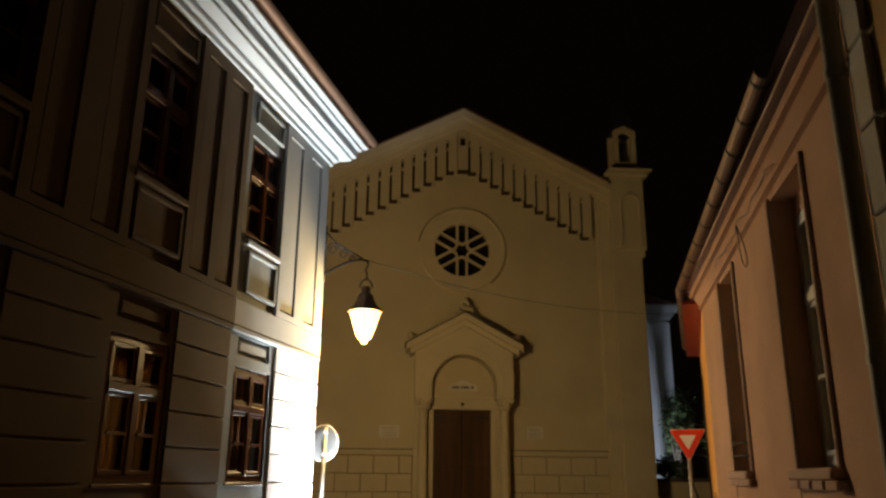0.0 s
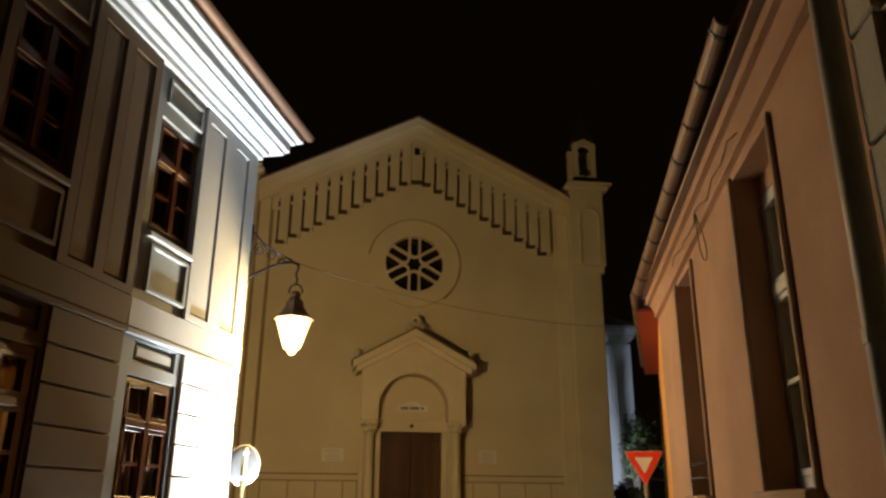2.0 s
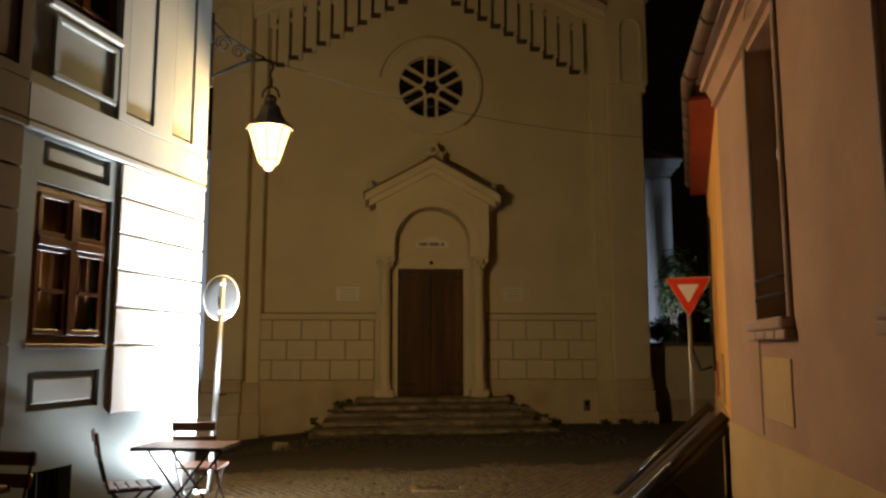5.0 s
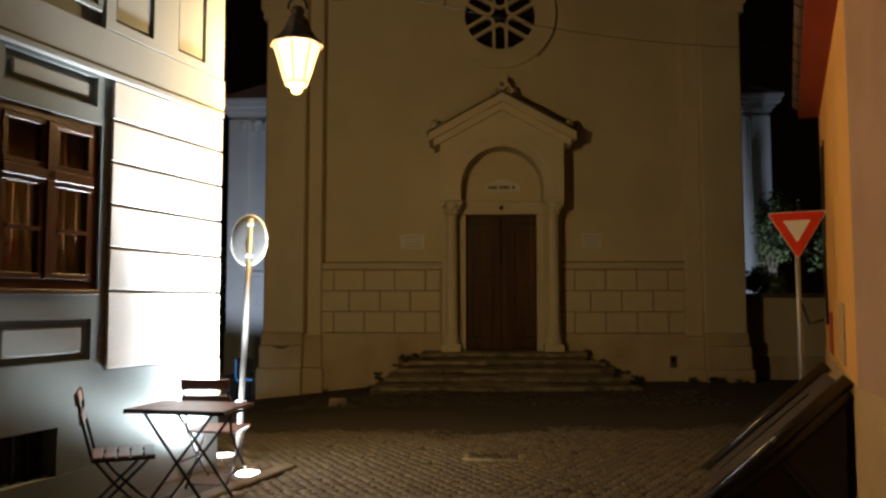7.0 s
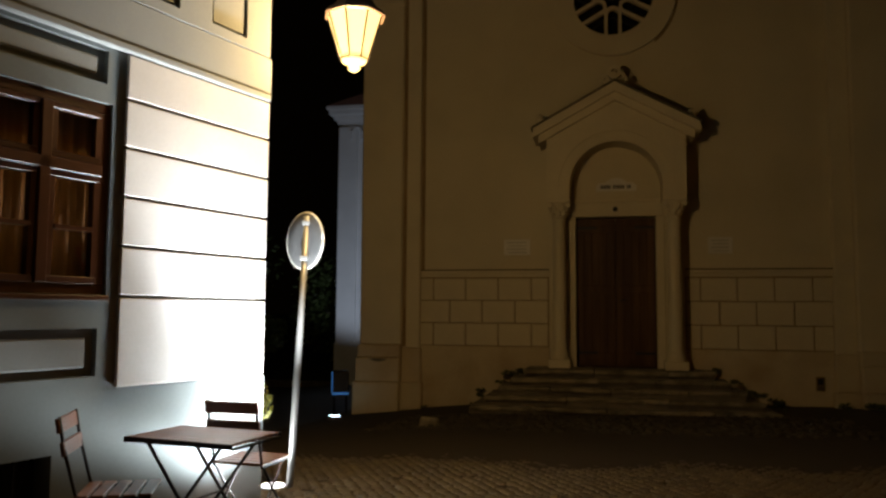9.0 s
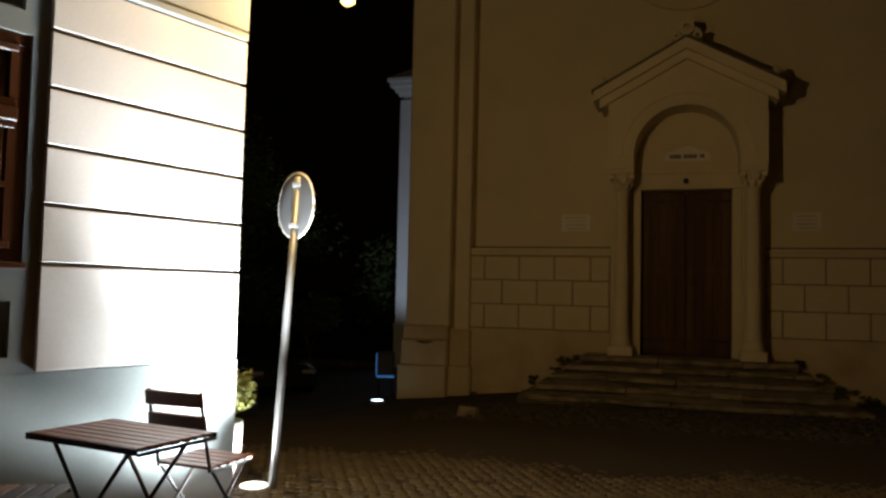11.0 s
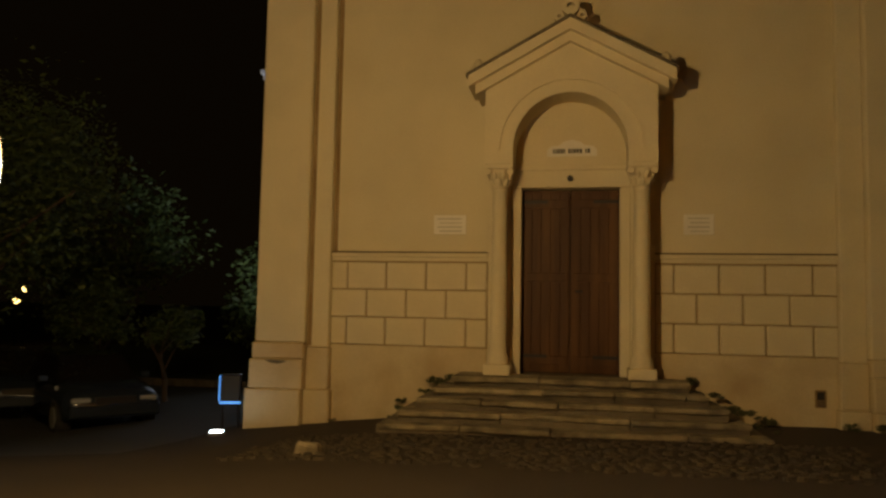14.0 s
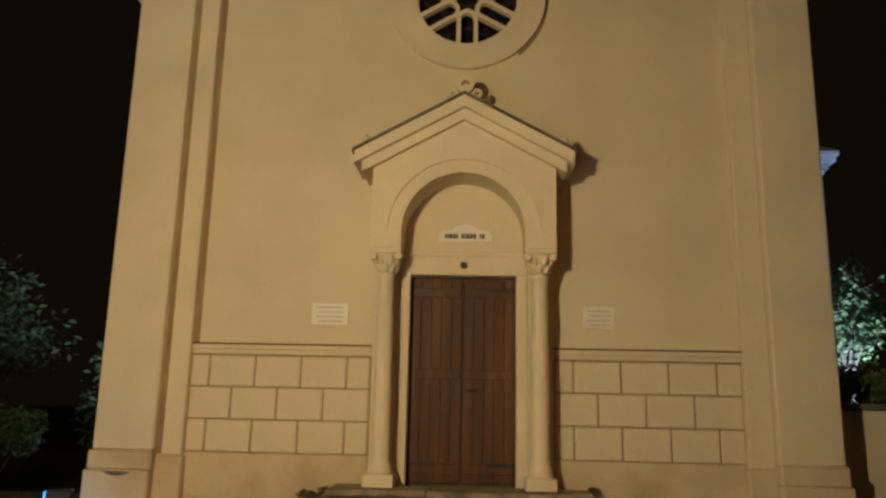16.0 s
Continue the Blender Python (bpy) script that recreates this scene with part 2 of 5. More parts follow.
def wall_with_holes(bm, x0, x1, s0, s1, z0, z1, holes):
    """A wall slab between x0 and x1, s0..s1 along y, with through holes (sa, sb, za, zb)."""
    ss = sorted({s0, s1, *[h[0] for h in holes], *[h[1] for h in holes]})
    for a, b in zip(ss, ss[1:]):
        mid = (a + b) / 2
        z = z0
        for h in sorted((h for h in holes if h[0] < mid < h[1]), key=lambda h: h[2]):
            if h[2] > z:
                box(bm, x0, x1, a, b, z, h[2])
            z = h[3]
        if z < z1:
            box(bm, x0, x1, a, b, z, z1)
    bmesh.ops.remove_doubles(bm, verts=bm.verts, dist=1e-4)


def ground_z(x, y):
    """The lie of the land: the street falls gently to the church and more to its west."""
    yy = min(max(y, -6.0), 21.0)
    k = min(max((yy - 11.0) / 8.0, 0.0), 1.0)
    k = k * k * (3 - 2 * k)
    return 0.12 - 0.013 * yy - 0.02 * k * min(max(5.0 - x, 0.0), 6.0) - 0.1 * k * min(max(-1.0 - x, 0.0), 7.6)


# ---- ground ----
def build_ground():
    bm = bmesh.new()
    xs = [-400, -120, -40, -20] + [-12 + 0.5 * i for i in range(53)] + [20, 40, 120, 400]
    ys = [-400, -100, -30, -12] + [-6 + 0.5 * i for i in range(63)] + [30, 45, 80, 160, 500]
    grid = [[bm.verts.new((x, y, ground_z(x, y))) for x in xs] for y in ys]
    for j in range(len(ys) - 1):
        for i in range(len(xs) - 1):
            bm.faces.new((grid[j][i], grid[j][i + 1], grid[j + 1][i + 1], grid[j + 1][i]))
    o = part("ground", bm, EARTH, None, smooth=True)
    return tagged(o, "dark trodden earth and worn paving of a night square", "ground", kind="structure")


ground = build_ground()

# ---- the church ----
CX, CY = 1.50, 19.69
FRONT = CY - 0.29


def arc(cx, cz, r, a0, a1, n):
    return [(cx + r * math.cos(radians(a0 + (a1 - a0) * i / n)), cz + r * math.sin(radians(a0 + (a1 - a0) * i / n))) for i in range(n + 1)]


def ring_band(bm, cx, cz, r0, r1, y0, y1, a0=0, a1=360, n=48):
    """A flat ring or arch of the facade."""
    o, i = arc(cx, cz, r1, a0, a1, n), arc(cx, cz, r0, a0, a1, n)
    for k in range(n):
        prism(bm, [o[k], o[k + 1], i[k + 1], i[k]], y0, y1)
    bmesh.ops.remove_doubles(bm, verts=bm.verts, dist=1e-5)


def build_church():
    c = root("church", pose(CX, CY, 0), "pale ochre stucco church with gabled front and rose window", "church")
    # facade wall, local x from the axis, y from the wall face (street is -y)
    bm = bmesh.new()
    half, eave, apex, base = 4.1, 9.60, 11.70, -1.0
    R = 0.83
    zc = 7.68
    # the wall round the rose window and the door, cut in upright bands
    xs = sorted({-half, half, -0.75, 0.75, *[R * math.cos(math.pi * i / 16) for i in range(17)]})
    def roof(x):
        return apex - (apex - eave) * abs(x) / half
    xs = sorted({*xs, 0.0})
    for a, b in zip(xs, xs[1:]):
        m = (a + b) / 2
        lo = 3.33 if abs(m) < 0.75 else base
        if abs(m) < R:
            ha, hb = (math.sqrt(max(R * R - q * q, 0)) for q in (a, b))
            prism(bm, [(a, lo), (b, lo), (b, zc - hb), (a, zc - ha)], 0, 0.6)
            prism(bm, [(a, zc + ha), (b, zc + hb), (b, roof(b)), (a, roof(a))], 0, 0.6)
        else:
            prism(bm, [(a, lo), (b, lo), (b, roof(b)), (a, roof(a))], 0, 0.6)
    bmesh.ops.remove_doubles(bm, verts=bm.verts, dist=1e-4)
    part("front_wall", bm, STUCCO, c)
    # side pilasters in two planes
    for sgn in (-1, 1):
        def bx(x0, x1, *r, **k):
            return boxed(min(sgn * x0, sgn * x1), max(sgn * x0, sgn * x1), *r, **k)
        part("inner_pilaster", bx(3.80, 4.14, -0.16, 0.3, 0.80, 9.7, bevel=0.015), STUCCO_TRIM, c)
        part("corner_pilaster", bx(4.14, 4.98, -0.30, 0.6, 0.86, 10.0, bevel=0.02), STUCCO_TRIM, c)
        if sgn < 0:
            part("rain_stain", bx(3.735, 3.80, -0.012, 0.0, 0.86, 9.0), STAIN_SHADE, c, "brown rain stain beside the pilaster")
        if sgn < 0:
            part("rain_stain", bx(4.075, 4.14, -0.17, -0.16, 0.82, 9.6), STAIN_SHADE, c)
        part("inner_pilaster_base", bx(3.74, 4.165, -0.24, 0.3, -1.0, 0.13, bevel=0.02), PLINTH, c)
        part("inner_pilaster_dado", bx(3.77, 4.15, -0.20, 0.3, 0.13, 0.80, bevel=0.02), PLINTH, c)
        part("corner_pilaster_base", bx(4.165, 5.10, -0.39, 0.6, -1.0, 0.13, bevel=0.02), PLINTH, c)
        part("corner_pilaster_dado", bx(4.15, 5.05, -0.355, 0.6, 0.13, 0.60, bevel=0.02), PLINTH, c)
        part("corner_pilaster_collar", bx(4.14, 5.02, -0.33, 0.6, 0.60, 0.86, bevel=0.025), PLINTH, c)
    return c


church = build_church()


# ---- house with the lantern ----
LH = pose(-1.523, 10.60, 0, 0, 0, -17.4)
house_a = root("corner_house", LH, "two-storey grey-green rendered house with white cornice", "house")


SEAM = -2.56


def build_house_a():
    holes = []
    for c in (-1.99, -4.21, -6.43, -8.65):
        holes += [(c - 0.39, c + 0.53, 1.60, 2.87), (c - 0.39, c + 0.49, 4.40, 5.73), (c - 0.35, c + 0.48, 1.08, 1.385), (c - 0.34, c + 0.48, 3.00, 3.225), (c - 0.27, c + 0.20, 0.28, 0.62)]
    bm = bmesh.new()
    wall_with_holes(bm, -0.45, 0, SEAM, 0, -0.5, 6.35, [q for q in holes if q[0] > SEAM])
    part("street_wall", bm, HOUSE_WALL, house_a)
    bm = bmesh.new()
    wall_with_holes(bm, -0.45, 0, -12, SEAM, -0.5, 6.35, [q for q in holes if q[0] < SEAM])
    part("street_wall", bm, HOUSE_BROWN_SHADED, house_a, "brown ochre wall stretch, darkened for the uplight's falloff")
    part("north_wall", boxed(-7, -0.45, -0.45, 0, -0.8, 6.35), HOUSE_WALL, house_a)
    part("south_wall", boxed(-7, -0.45, -12, -11.55, -0.5, 6.35), HOUSE_WALL, house_a)
    part("back_wall", boxed(-7.4, -7, -12, 0, -0.8, 6.35), HOUSE_WALL, house_a)
    bm = bmesh.new()
    prism(bm, [(0.5, 6.8), (-7.9, 6.8), (-3.7, 9.4)], -12.4, 0.5)
    part("roof", bm, ROOF_TILE, house_a)


build_house_a()

# ---- pink house on the other side ----
house_b = root("pink_house", pose(3.539, 8.905, 0, 0, 0, -14), "single-storey pink rendered house with deep windows", "house")


def tilt(o, k):
    """Eaves that rise towards the near end of the house."""
    for v in o.data.vertices:
        v.co.z -= k * v.co.y
    return o


def build_house_b():
    holes = [(-2.12, -1.29, 1.76, 3.80), (-4.73, -3.78, 1.76, 3.90)]
    bm = bmesh.new()
    wall_with_holes(bm, 0, 0.5, -6.2, 0, -0.5, 4.05, holes)
    part("street_wall", bm, PINK, house_b)
    w2 = part("bent_wall", boxed(0, 0.5, 0, 4.8, -0.5, 3.9), ORANGE, house_b)
    w2.matrix_basis = pose(0, 0, 0, 0, 0, -8)
    bm = bmesh.new()
    prism(bm, [(-0.18, 4.10), (7, 4.10), (3.3, 6.6)], -6.2, 0)
    tilt(part("roof", bm, ROOF_TILE, house_b), 0.085)


build_house_b()

# ---- church ornament ----
def facade_bands(bm, x0, x1, z0, top, y0, y1, n=1):
    for i in range(n):
        a, b = x0 + (x1 - x0) * i / n, x0 + (x1 - x0) * (i + 1) / n
        prism(bm, [(a, z0), (b, z0), (b, top(b)), (a, top(a))], y0, y1)


def gable_z(x):
    return 11.70 - 2.1 * abs(x) / 4.1


def church_cornice():
    for sgn in (-1, 1):
        # moulded slope: three stepped fillets under a projecting crown
        for lo, hi, out, nm in ((-0.44, -0.36, 0.25, "cornice_fillet"), (-0.36, -0.16, 0.31, "cornice_cyma"), (-0.16, 0.06, 0.44, "cornice_crown")):
            bm = bmesh.new()
            e = 4.12
            pts = [(0, gable_z(0) + lo), (sgn * e, gable_z(e) + lo), (sgn * e, gable_z(e) + hi), (0, gable_z(0) + hi)]
            prism(bm, pts, -out, 0.0 if nm != "cornice_crown" else 0.6)
            part(nm, bm, STUCCO_TRIM, church)
        bm = bmesh.new()
        prism(bm, [(0, gable_z(0) + 0.06), (sgn * 4.15, gable_z(4.15) + 0.06), (sgn * 4.15, gable_z(4.15) + 0.10), (0, gable_z(0) + 0.10)], -0.47, 0.7)
        part("roof_flashing", bm, ROOF_TILE, church)


def church_corbels():
    pitch, slot, d = 0.316, 0.07, 0.20
    def hang(name, xa, xb, zb, y0, y1, material, top=0.42):
        bm = bmesh.new()
        prism(bm, [(xa, zb), (xb, zb), (xb, gable_z(xb) - top), (xa, gable_z(xa) - top)], y0, y1)
        part(name, bm, material, church)
    for sgn in (-1, 1):
        for i in range(11):
            xa = 0.158 + pitch * i if sgn > 0 else -0.158 - pitch * (i + 1)
            xb, zb = xa + pitch, 9.93 - 0.182 * i
            hang("hanging_strip", xa + slot, xb - 0.004, zb, -d, 0, STUCCO_TRIM)
            # slot beside each strip, its shade painted dark, with a shifted round head
            hang("strip_slot", xa, xa + slot - 0.004, zb - 0.01, -0.03, 0, SHADE_DARK, 0.62)
            hang("slot_lintel", xa, xa + slot - 0.004, gable_z(max(abs(xa), abs(xb))) - 0.58, -d, 0, STUCCO_TRIM)
            bm = bmesh.new()
            prism(bm, arc(xa + 0.05, gable_z(xa) - 0.86, 0.04, 0, 337, 16), -d - 0.004, -0.1)
            part("slot_head", bm, STUCCO_TRIM, church)
            # shade under the strip painted as a dark slab, with its little block
            part("corbel_underside", boxed(xa, xb - 0.07, -d + 0.02, 0, zb - 0.05, zb - 0.003), SHADE_DARK, church)
            part("corbel", boxed(xb - 0.09, xb - 0.01, -d - 0.03, 0, zb - 0.075, zb - 0.002, bevel=0.008), STUCCO_TRIM, church)
    # the middle strip with its slit
    part("middle_strip", boxed(-0.147, 0.147, -0.22, 0, 9.98, 10.72), STUCCO_TRIM, church)
    for sgn in (-1, 1):
        part("slit_jamb", boxed(sgn * 0.113 - 0.033, sgn * 0.113 + 0.033, -0.22, 0, 10.72, 11.02), STUCCO_TRIM, church)
    part("slit_head", boxed(-0.147, 0.147, -0.22, 0, 11.02, 11.25), STUCCO_TRIM, church)
    # Slit shade as a near-black panel.
    part("slit", boxed(-0.08, 0.08, -0.03, -0.004, 10.72, 11.02), DARK, church, "near-black panel for the shade in the gable slit")
    # Painted shade under the middle strip.
    part("corbel_underside", boxed(-0.15, 0.15, -0.2, 0, 9.93, 9.977), SHADE_DARK, church)


def church_rose():
    z = 7.68
    bm = bmesh.new()
    ring_band(bm, 0, z, 0.83, 1.12, -0.05, 0.0)
    rose = part("rose_window", bm, STUCCO_TRIM, church, "round window with six-part stone tracery")
    bm = bmesh.new()
    ring_band(bm, 0, z, 1.12, 1.19, -0.10, 0.0)
    part("outer_ring", bm, STUCCO_TRIM, rose)
    # The ring's cast shadow, painted as a dark arc on its upper right.
    bm = bmesh.new()
    ring_band(bm, 0, z, 1.193, 1.24, -0.012, 0.0, -50, 170)
    part("ring_grime", bm, STAIN_SHADE, rose, "dark arc painting the shadow of the stone ring")
    bm = bmesh.new()
    ring_band(bm, 0, z, 0.76, 0.83, -0.03, 0.2)
    part("inner_ring", bm, STUCCO_TRIM, rose)
    for k in range(6):
        a = radians(90 + 60 * k)
        ux, uz = math.cos(a), math.sin(a)
        vx, vz = -uz, ux
        for s in (-1, 1):
            bm = bmesh.new()
            q = []
            for r, o in ((0.24, 0.10), (0.24, 0.165), (0.80, 0.165), (0.80, 0.10)):
                q.append((ux * r + vx * s * o, z + uz * r + vz * s * o))
            prism(bm, q, 0.02, 0.14)
            part("tracery_bar", bm, STUCCO_TRIM, rose)
        for rc, a0 in ((0.32, 180), (0.70, 0)):
            bm = bmesh.new()
            pa, pb = arc(0, 0, 0.165, a0 - 90, a0 + 90, 8), arc(0, 0, 0.10, a0 - 90, a0 + 90, 8)
            tr = lambda p: (ux * (rc + p[0]) + vx * p[1], z + uz * (rc + p[0]) + vz * p[1])
            for i in range(8):
                prism(bm, [tr(pa[i]), tr(pa[i + 1]), tr(pb[i + 1]), tr(pb[i])], 0.03, 0.13)
            bmesh.ops.remove_doubles(bm, verts=bm.verts, dist=1e-4)
            part("tracery_cap", bm, STUCCO_TRIM, rose)
    bm = bmesh.new()
    prism(bm, arc(0, z, 0.86, 0, 345, 23), 0.3, 0.32)
    part("rose_glass", bm, TINTED, rose)


def church_door_and_portal():
    yf = -0.64
    # archivolt slab under a gable: half width 1.26, arch radius 0.84 about z 3.84
    xs = sorted({-1.26, -1.08, 1.08, 1.26, 0.0, *[0.84 * math.cos(math.pi * i / 20) for i in range(21)]})
    top = lambda x: 5.50 - 0.81 * abs(x) / 1.48
    bm = bmesh.new()
    for a, b in zip(xs, xs[1:]):
        m = (a + b) / 2
        if abs(m) < 0.84:
            za, zb = (3.84 + math.sqrt(max(0.7056 - q * q, 0)) for q in (a, b))
        else:
            za = zb = 3.62
        prism(bm, [(a, za), (b, zb), (b, top(b)), (a, top(a))], yf, 0)
    bmesh.ops.remove_doubles(bm, verts=bm.verts, dist=1e-5)
    part("portal_gable", bm, STUCCO_TRIM, church)
    bm = bmesh.new()
    ring_band(bm, 0, 3.84, 1.03, 1.08, yf - 0.03, yf, 0, 180, 28)
    part("archivolt_bead", bm, STUCCO_TRIM, church)
    bm = bmesh.new()
    ring_band(bm, 0, 3.84, 0.84, 0.89, yf - 0.02, yf, 0, 180, 28)
    part("archivolt_lip", bm, STUCCO_TRIM, church)
    for s in (-1, 1):
        # raking cornice of the gable in two fillets
        for lo, hi, out in ((-0.09, 0.07, 0.10), (0.06, 0.23, 0.20)):
            bm = bmesh.new()
            e = 1.40 if lo < 0 else 1.50
            f = lambda x: 5.52 - 0.81 * abs(x) / 1.48
            prism(bm, [(0, f(0) + lo), (s * e, f(e) + lo), (s * e, f(e) + hi), (0, f(0) + hi)], yf - out, 0)
            part("portal_cornice", bm, STUCCO_TRIM, church)
        bm = bmesh.new()
        prism(bm, [(0, 5.752), (s * 1.53, 4.915), (s * 1.53, 4.955), (0, 5.792)], yf - 0.23, 0)
        part("portal_roof_slab", bm, STEP_STONE, church)
        # columns on square blocks
        x = s * 1.04
        bm = bmesh.new()
        lathe(bm, [(0.17, 0.64), (0.175, 0.68), (0.15, 0.71), (0.165, 0.75), (0.13, 0.79), (0.125, 0.85), (0.122, 2.0), (0.11, 3.22), (0.125, 3.235), (0.125, 3.26), (0.11, 3.27)], 20, (x, yf + 0.18, 0))
        part("column", bm, STUCCO_TRIM, church, "smooth round column of pale stucco", True)
        part("column_base", boxed(x - 0.2, x + 0.2, yf - 0.02, yf + 0.38, 0.49, 0.645, bevel=0.01), STUCCO_TRIM, church)
        bm = bmesh.new()
        lathe(bm, [(0.11, 3.27), (0.13, 3.33), (0.15, 3.42), (0.19, 3.52), (0.2, 3.55)], 16, (x, yf + 0.18, 0))
        cap = part("capital", bm, STUCCO_TRIM, church, "leafy carved capital", True)
        part("abacus", boxed(x - 0.215, x + 0.215, yf - 0.035, yf + 0.4, 3.55, 3.62, bevel=0.01), STUCCO_TRIM, cap)
        rnd = random.Random(5)
        for tier, (zz, rr, cnt) in enumerate(((3.31, 0.145, 8), (3.41, 0.175, 8))):
            for i in range(cnt):
                a = 2 * math.pi * (i + 0.5 * tier) / cnt
                bm = bmesh.new()
                q = bmesh.ops.create_uvsphere(bm, u_segments=6, v_segments=5, radius=0.5)
                bmesh.ops.transform(bm, verts=q["verts"], matrix=Matrix.Translation((x + rr * math.cos(a), yf + 0.18 + rr * math.sin(a), zz + 0.04)) @ Matrix.Rotation(a, 4, "Z") @ Matrix.Rotation(0.45, 4, "Y") @ Matrix.Diagonal((0.05, 0.075, 0.13, 1)))
                part("carved_leaf", bm, STUCCO_TRIM, cap, smooth=True)
        for ss in (-1, 1):
            bm = bmesh.new()
            rod(bm, (x + ss * 0.17, yf - 0.03, 3.5), (x + ss * 0.17, yf + 0.05, 3.5), 0.05, 12)
            part("volute", bm, STUCCO_TRIM, cap)
        # pier behind the column and door jamb
        part("portal_pier", boxed(min(s * 0.90, s * 1.24), max(s * 0.90, s * 1.24), -0.16, 0.02, 0.45, 3.62), STUCCO_TRIM, church)
        part("door_jamb", boxed(min(s * 0.745, s * 0.90), max(s * 0.745, s * 0.90), -0.10, 0.14, 0.47, 3.48, bevel=0.012), STUCCO_TRIM, church)
        # upright shell ornaments on the eaves
        bm = bmesh.new()
        lathe(bm, [(0.06, 0), (0.075, 0.03), (0.05, 0.06), (0.085, 0.12), (0.07, 0.2), (0.02, 0.26)], 10, (s * 1.38, yf + 0.08, 5.0))
        part("eave_ornament", bm, STUCCO_TRIM, church, smooth=True)
    part("tympanum", boxed(-0.9, 0.9, -0.05, 0.1, 3.62, 4.75), STUCCO, church)
    part("lintel", boxed(-0.9, 0.9, -0.12, 0.14, 3.335, 3.62, bevel=0.015), STUCCO_TRIM, church)
    part("tympanum_sill", boxed(-0.86, 0.86, -0.15, -0.05, 3.60, 3.66, bevel=0.01), STUCCO_TRIM, church)
    bm = bmesh.new()
    rod(bm, (0, -0.13, 3.47), (0, -0.2, 3.47), 0.045, 12)
    part("lintel_boss", bm, IRON, church)
    # crest on the gable's point: a ring between two scrolls
    bm = bmesh.new()
    ring_band(bm, 0.0, 5.98, 0.06, 0.13, yf - 0.02, yf + 0.10, 0, 360, 16)
    crest = part("gable_crest", bm, STUCCO_TRIM, church, "pale scrolled stone crest")
    for s in (-1, 1):
        bm = bmesh.new()
        ring_band(bm, s * 0.17, 5.84, 0.03, 0.075, yf - 0.01, yf + 0.09, 0, 360, 12)
        part("scroll", bm, STUCCO_TRIM, crest)
    # two-leaf door with battens and panels
    for s in (-1, 1):
        leaf = part("door_leaf", boxed(min(s * 0.006, s * 0.745), max(s * 0.006, s * 0.745), 0.14, 0.20, 0.49, 3.335), OAK_DOOR, church, "dark brown weathered plank door leaf")
        for i in range(5):
            xa = 0.02 + 0.143 * i
            part("plank", boxed(min(s * xa, s * (xa + 0.135)), max(s * xa, s * (xa + 0.135)), 0.122, 0.142, 0.52, 3.30, bevel=0.004), OAK_DOOR, leaf)
        for z in (0.62, 1.9, 3.05):
            part("rail", boxed(min(s * 0.03, s * 0.72), max(s * 0.03, s * 0.72), 0.108, 0.124, z, z + 0.13, bevel=0.005), OAK_DOOR, leaf)
        for z in (0.72, 3.12):
            part("hinge_strap", boxed(min(s * 0.35, s * 0.74), max(s * 0.35, s * 0.74), 0.100, 0.110, z, z + 0.05), IRON, leaf)
    bm = bmesh.new()
    rod(bm, (0.09, 0.14, 1.75), (0.09, 0.06, 1.75), 0.02, 10)
    rod(bm, (0.09, 0.065, 1.75), (0.20, 0.065, 1.75), 0.012, 8)
    part("door_handle", bm, IRON, church, "black iron door handle")
    # name plate in the arch
    bm = bmesh.new()
    prism(bm, [(-0.36, 3.830), (0.40, 3.830), (0.40, 3.930), (0.34, 3.990), (0.22, 4.000), (0.14, 4.060), (0.02, 4.090), (-0.10, 4.060), (-0.18, 4.000), (-0.30, 3.990), (-0.36, 3.930)], -0.075, -0.052)
    plate = part("name_plate", bm, PLAQUE, church, "white marble plate with a line of dark lettering")
    rnd = random.Random(3)
    x = -0.27
    while x < 0.30:
        w = rnd.choice((0.022, 0.03, 0.036))
        part("letter_bar", boxed(x, x + w, -0.079, -0.074, 3.875, 3.945), INK, plate)
        x += w + (0.012 if rnd.random() < 0.8 else 0.05)
    for x0, x1 in ((-2.14, -1.62), (1.68, 2.12)):
        pl = part("wall_plaque", boxed(x0, x1, -0.025, -0.002, 2.62, 2.93, bevel=0.006), PLAQUE, church, "pale stone wall plaque with faint lines")
        for i in range(4):
            part("text_line", boxed(x0 + 0.06 + 0.03 * (i % 2), x1 - 0.07, -0.028, -0.024, 2.855 - 0.065 * i, 2.878 - 0.065 * i), QUOIN, pl)


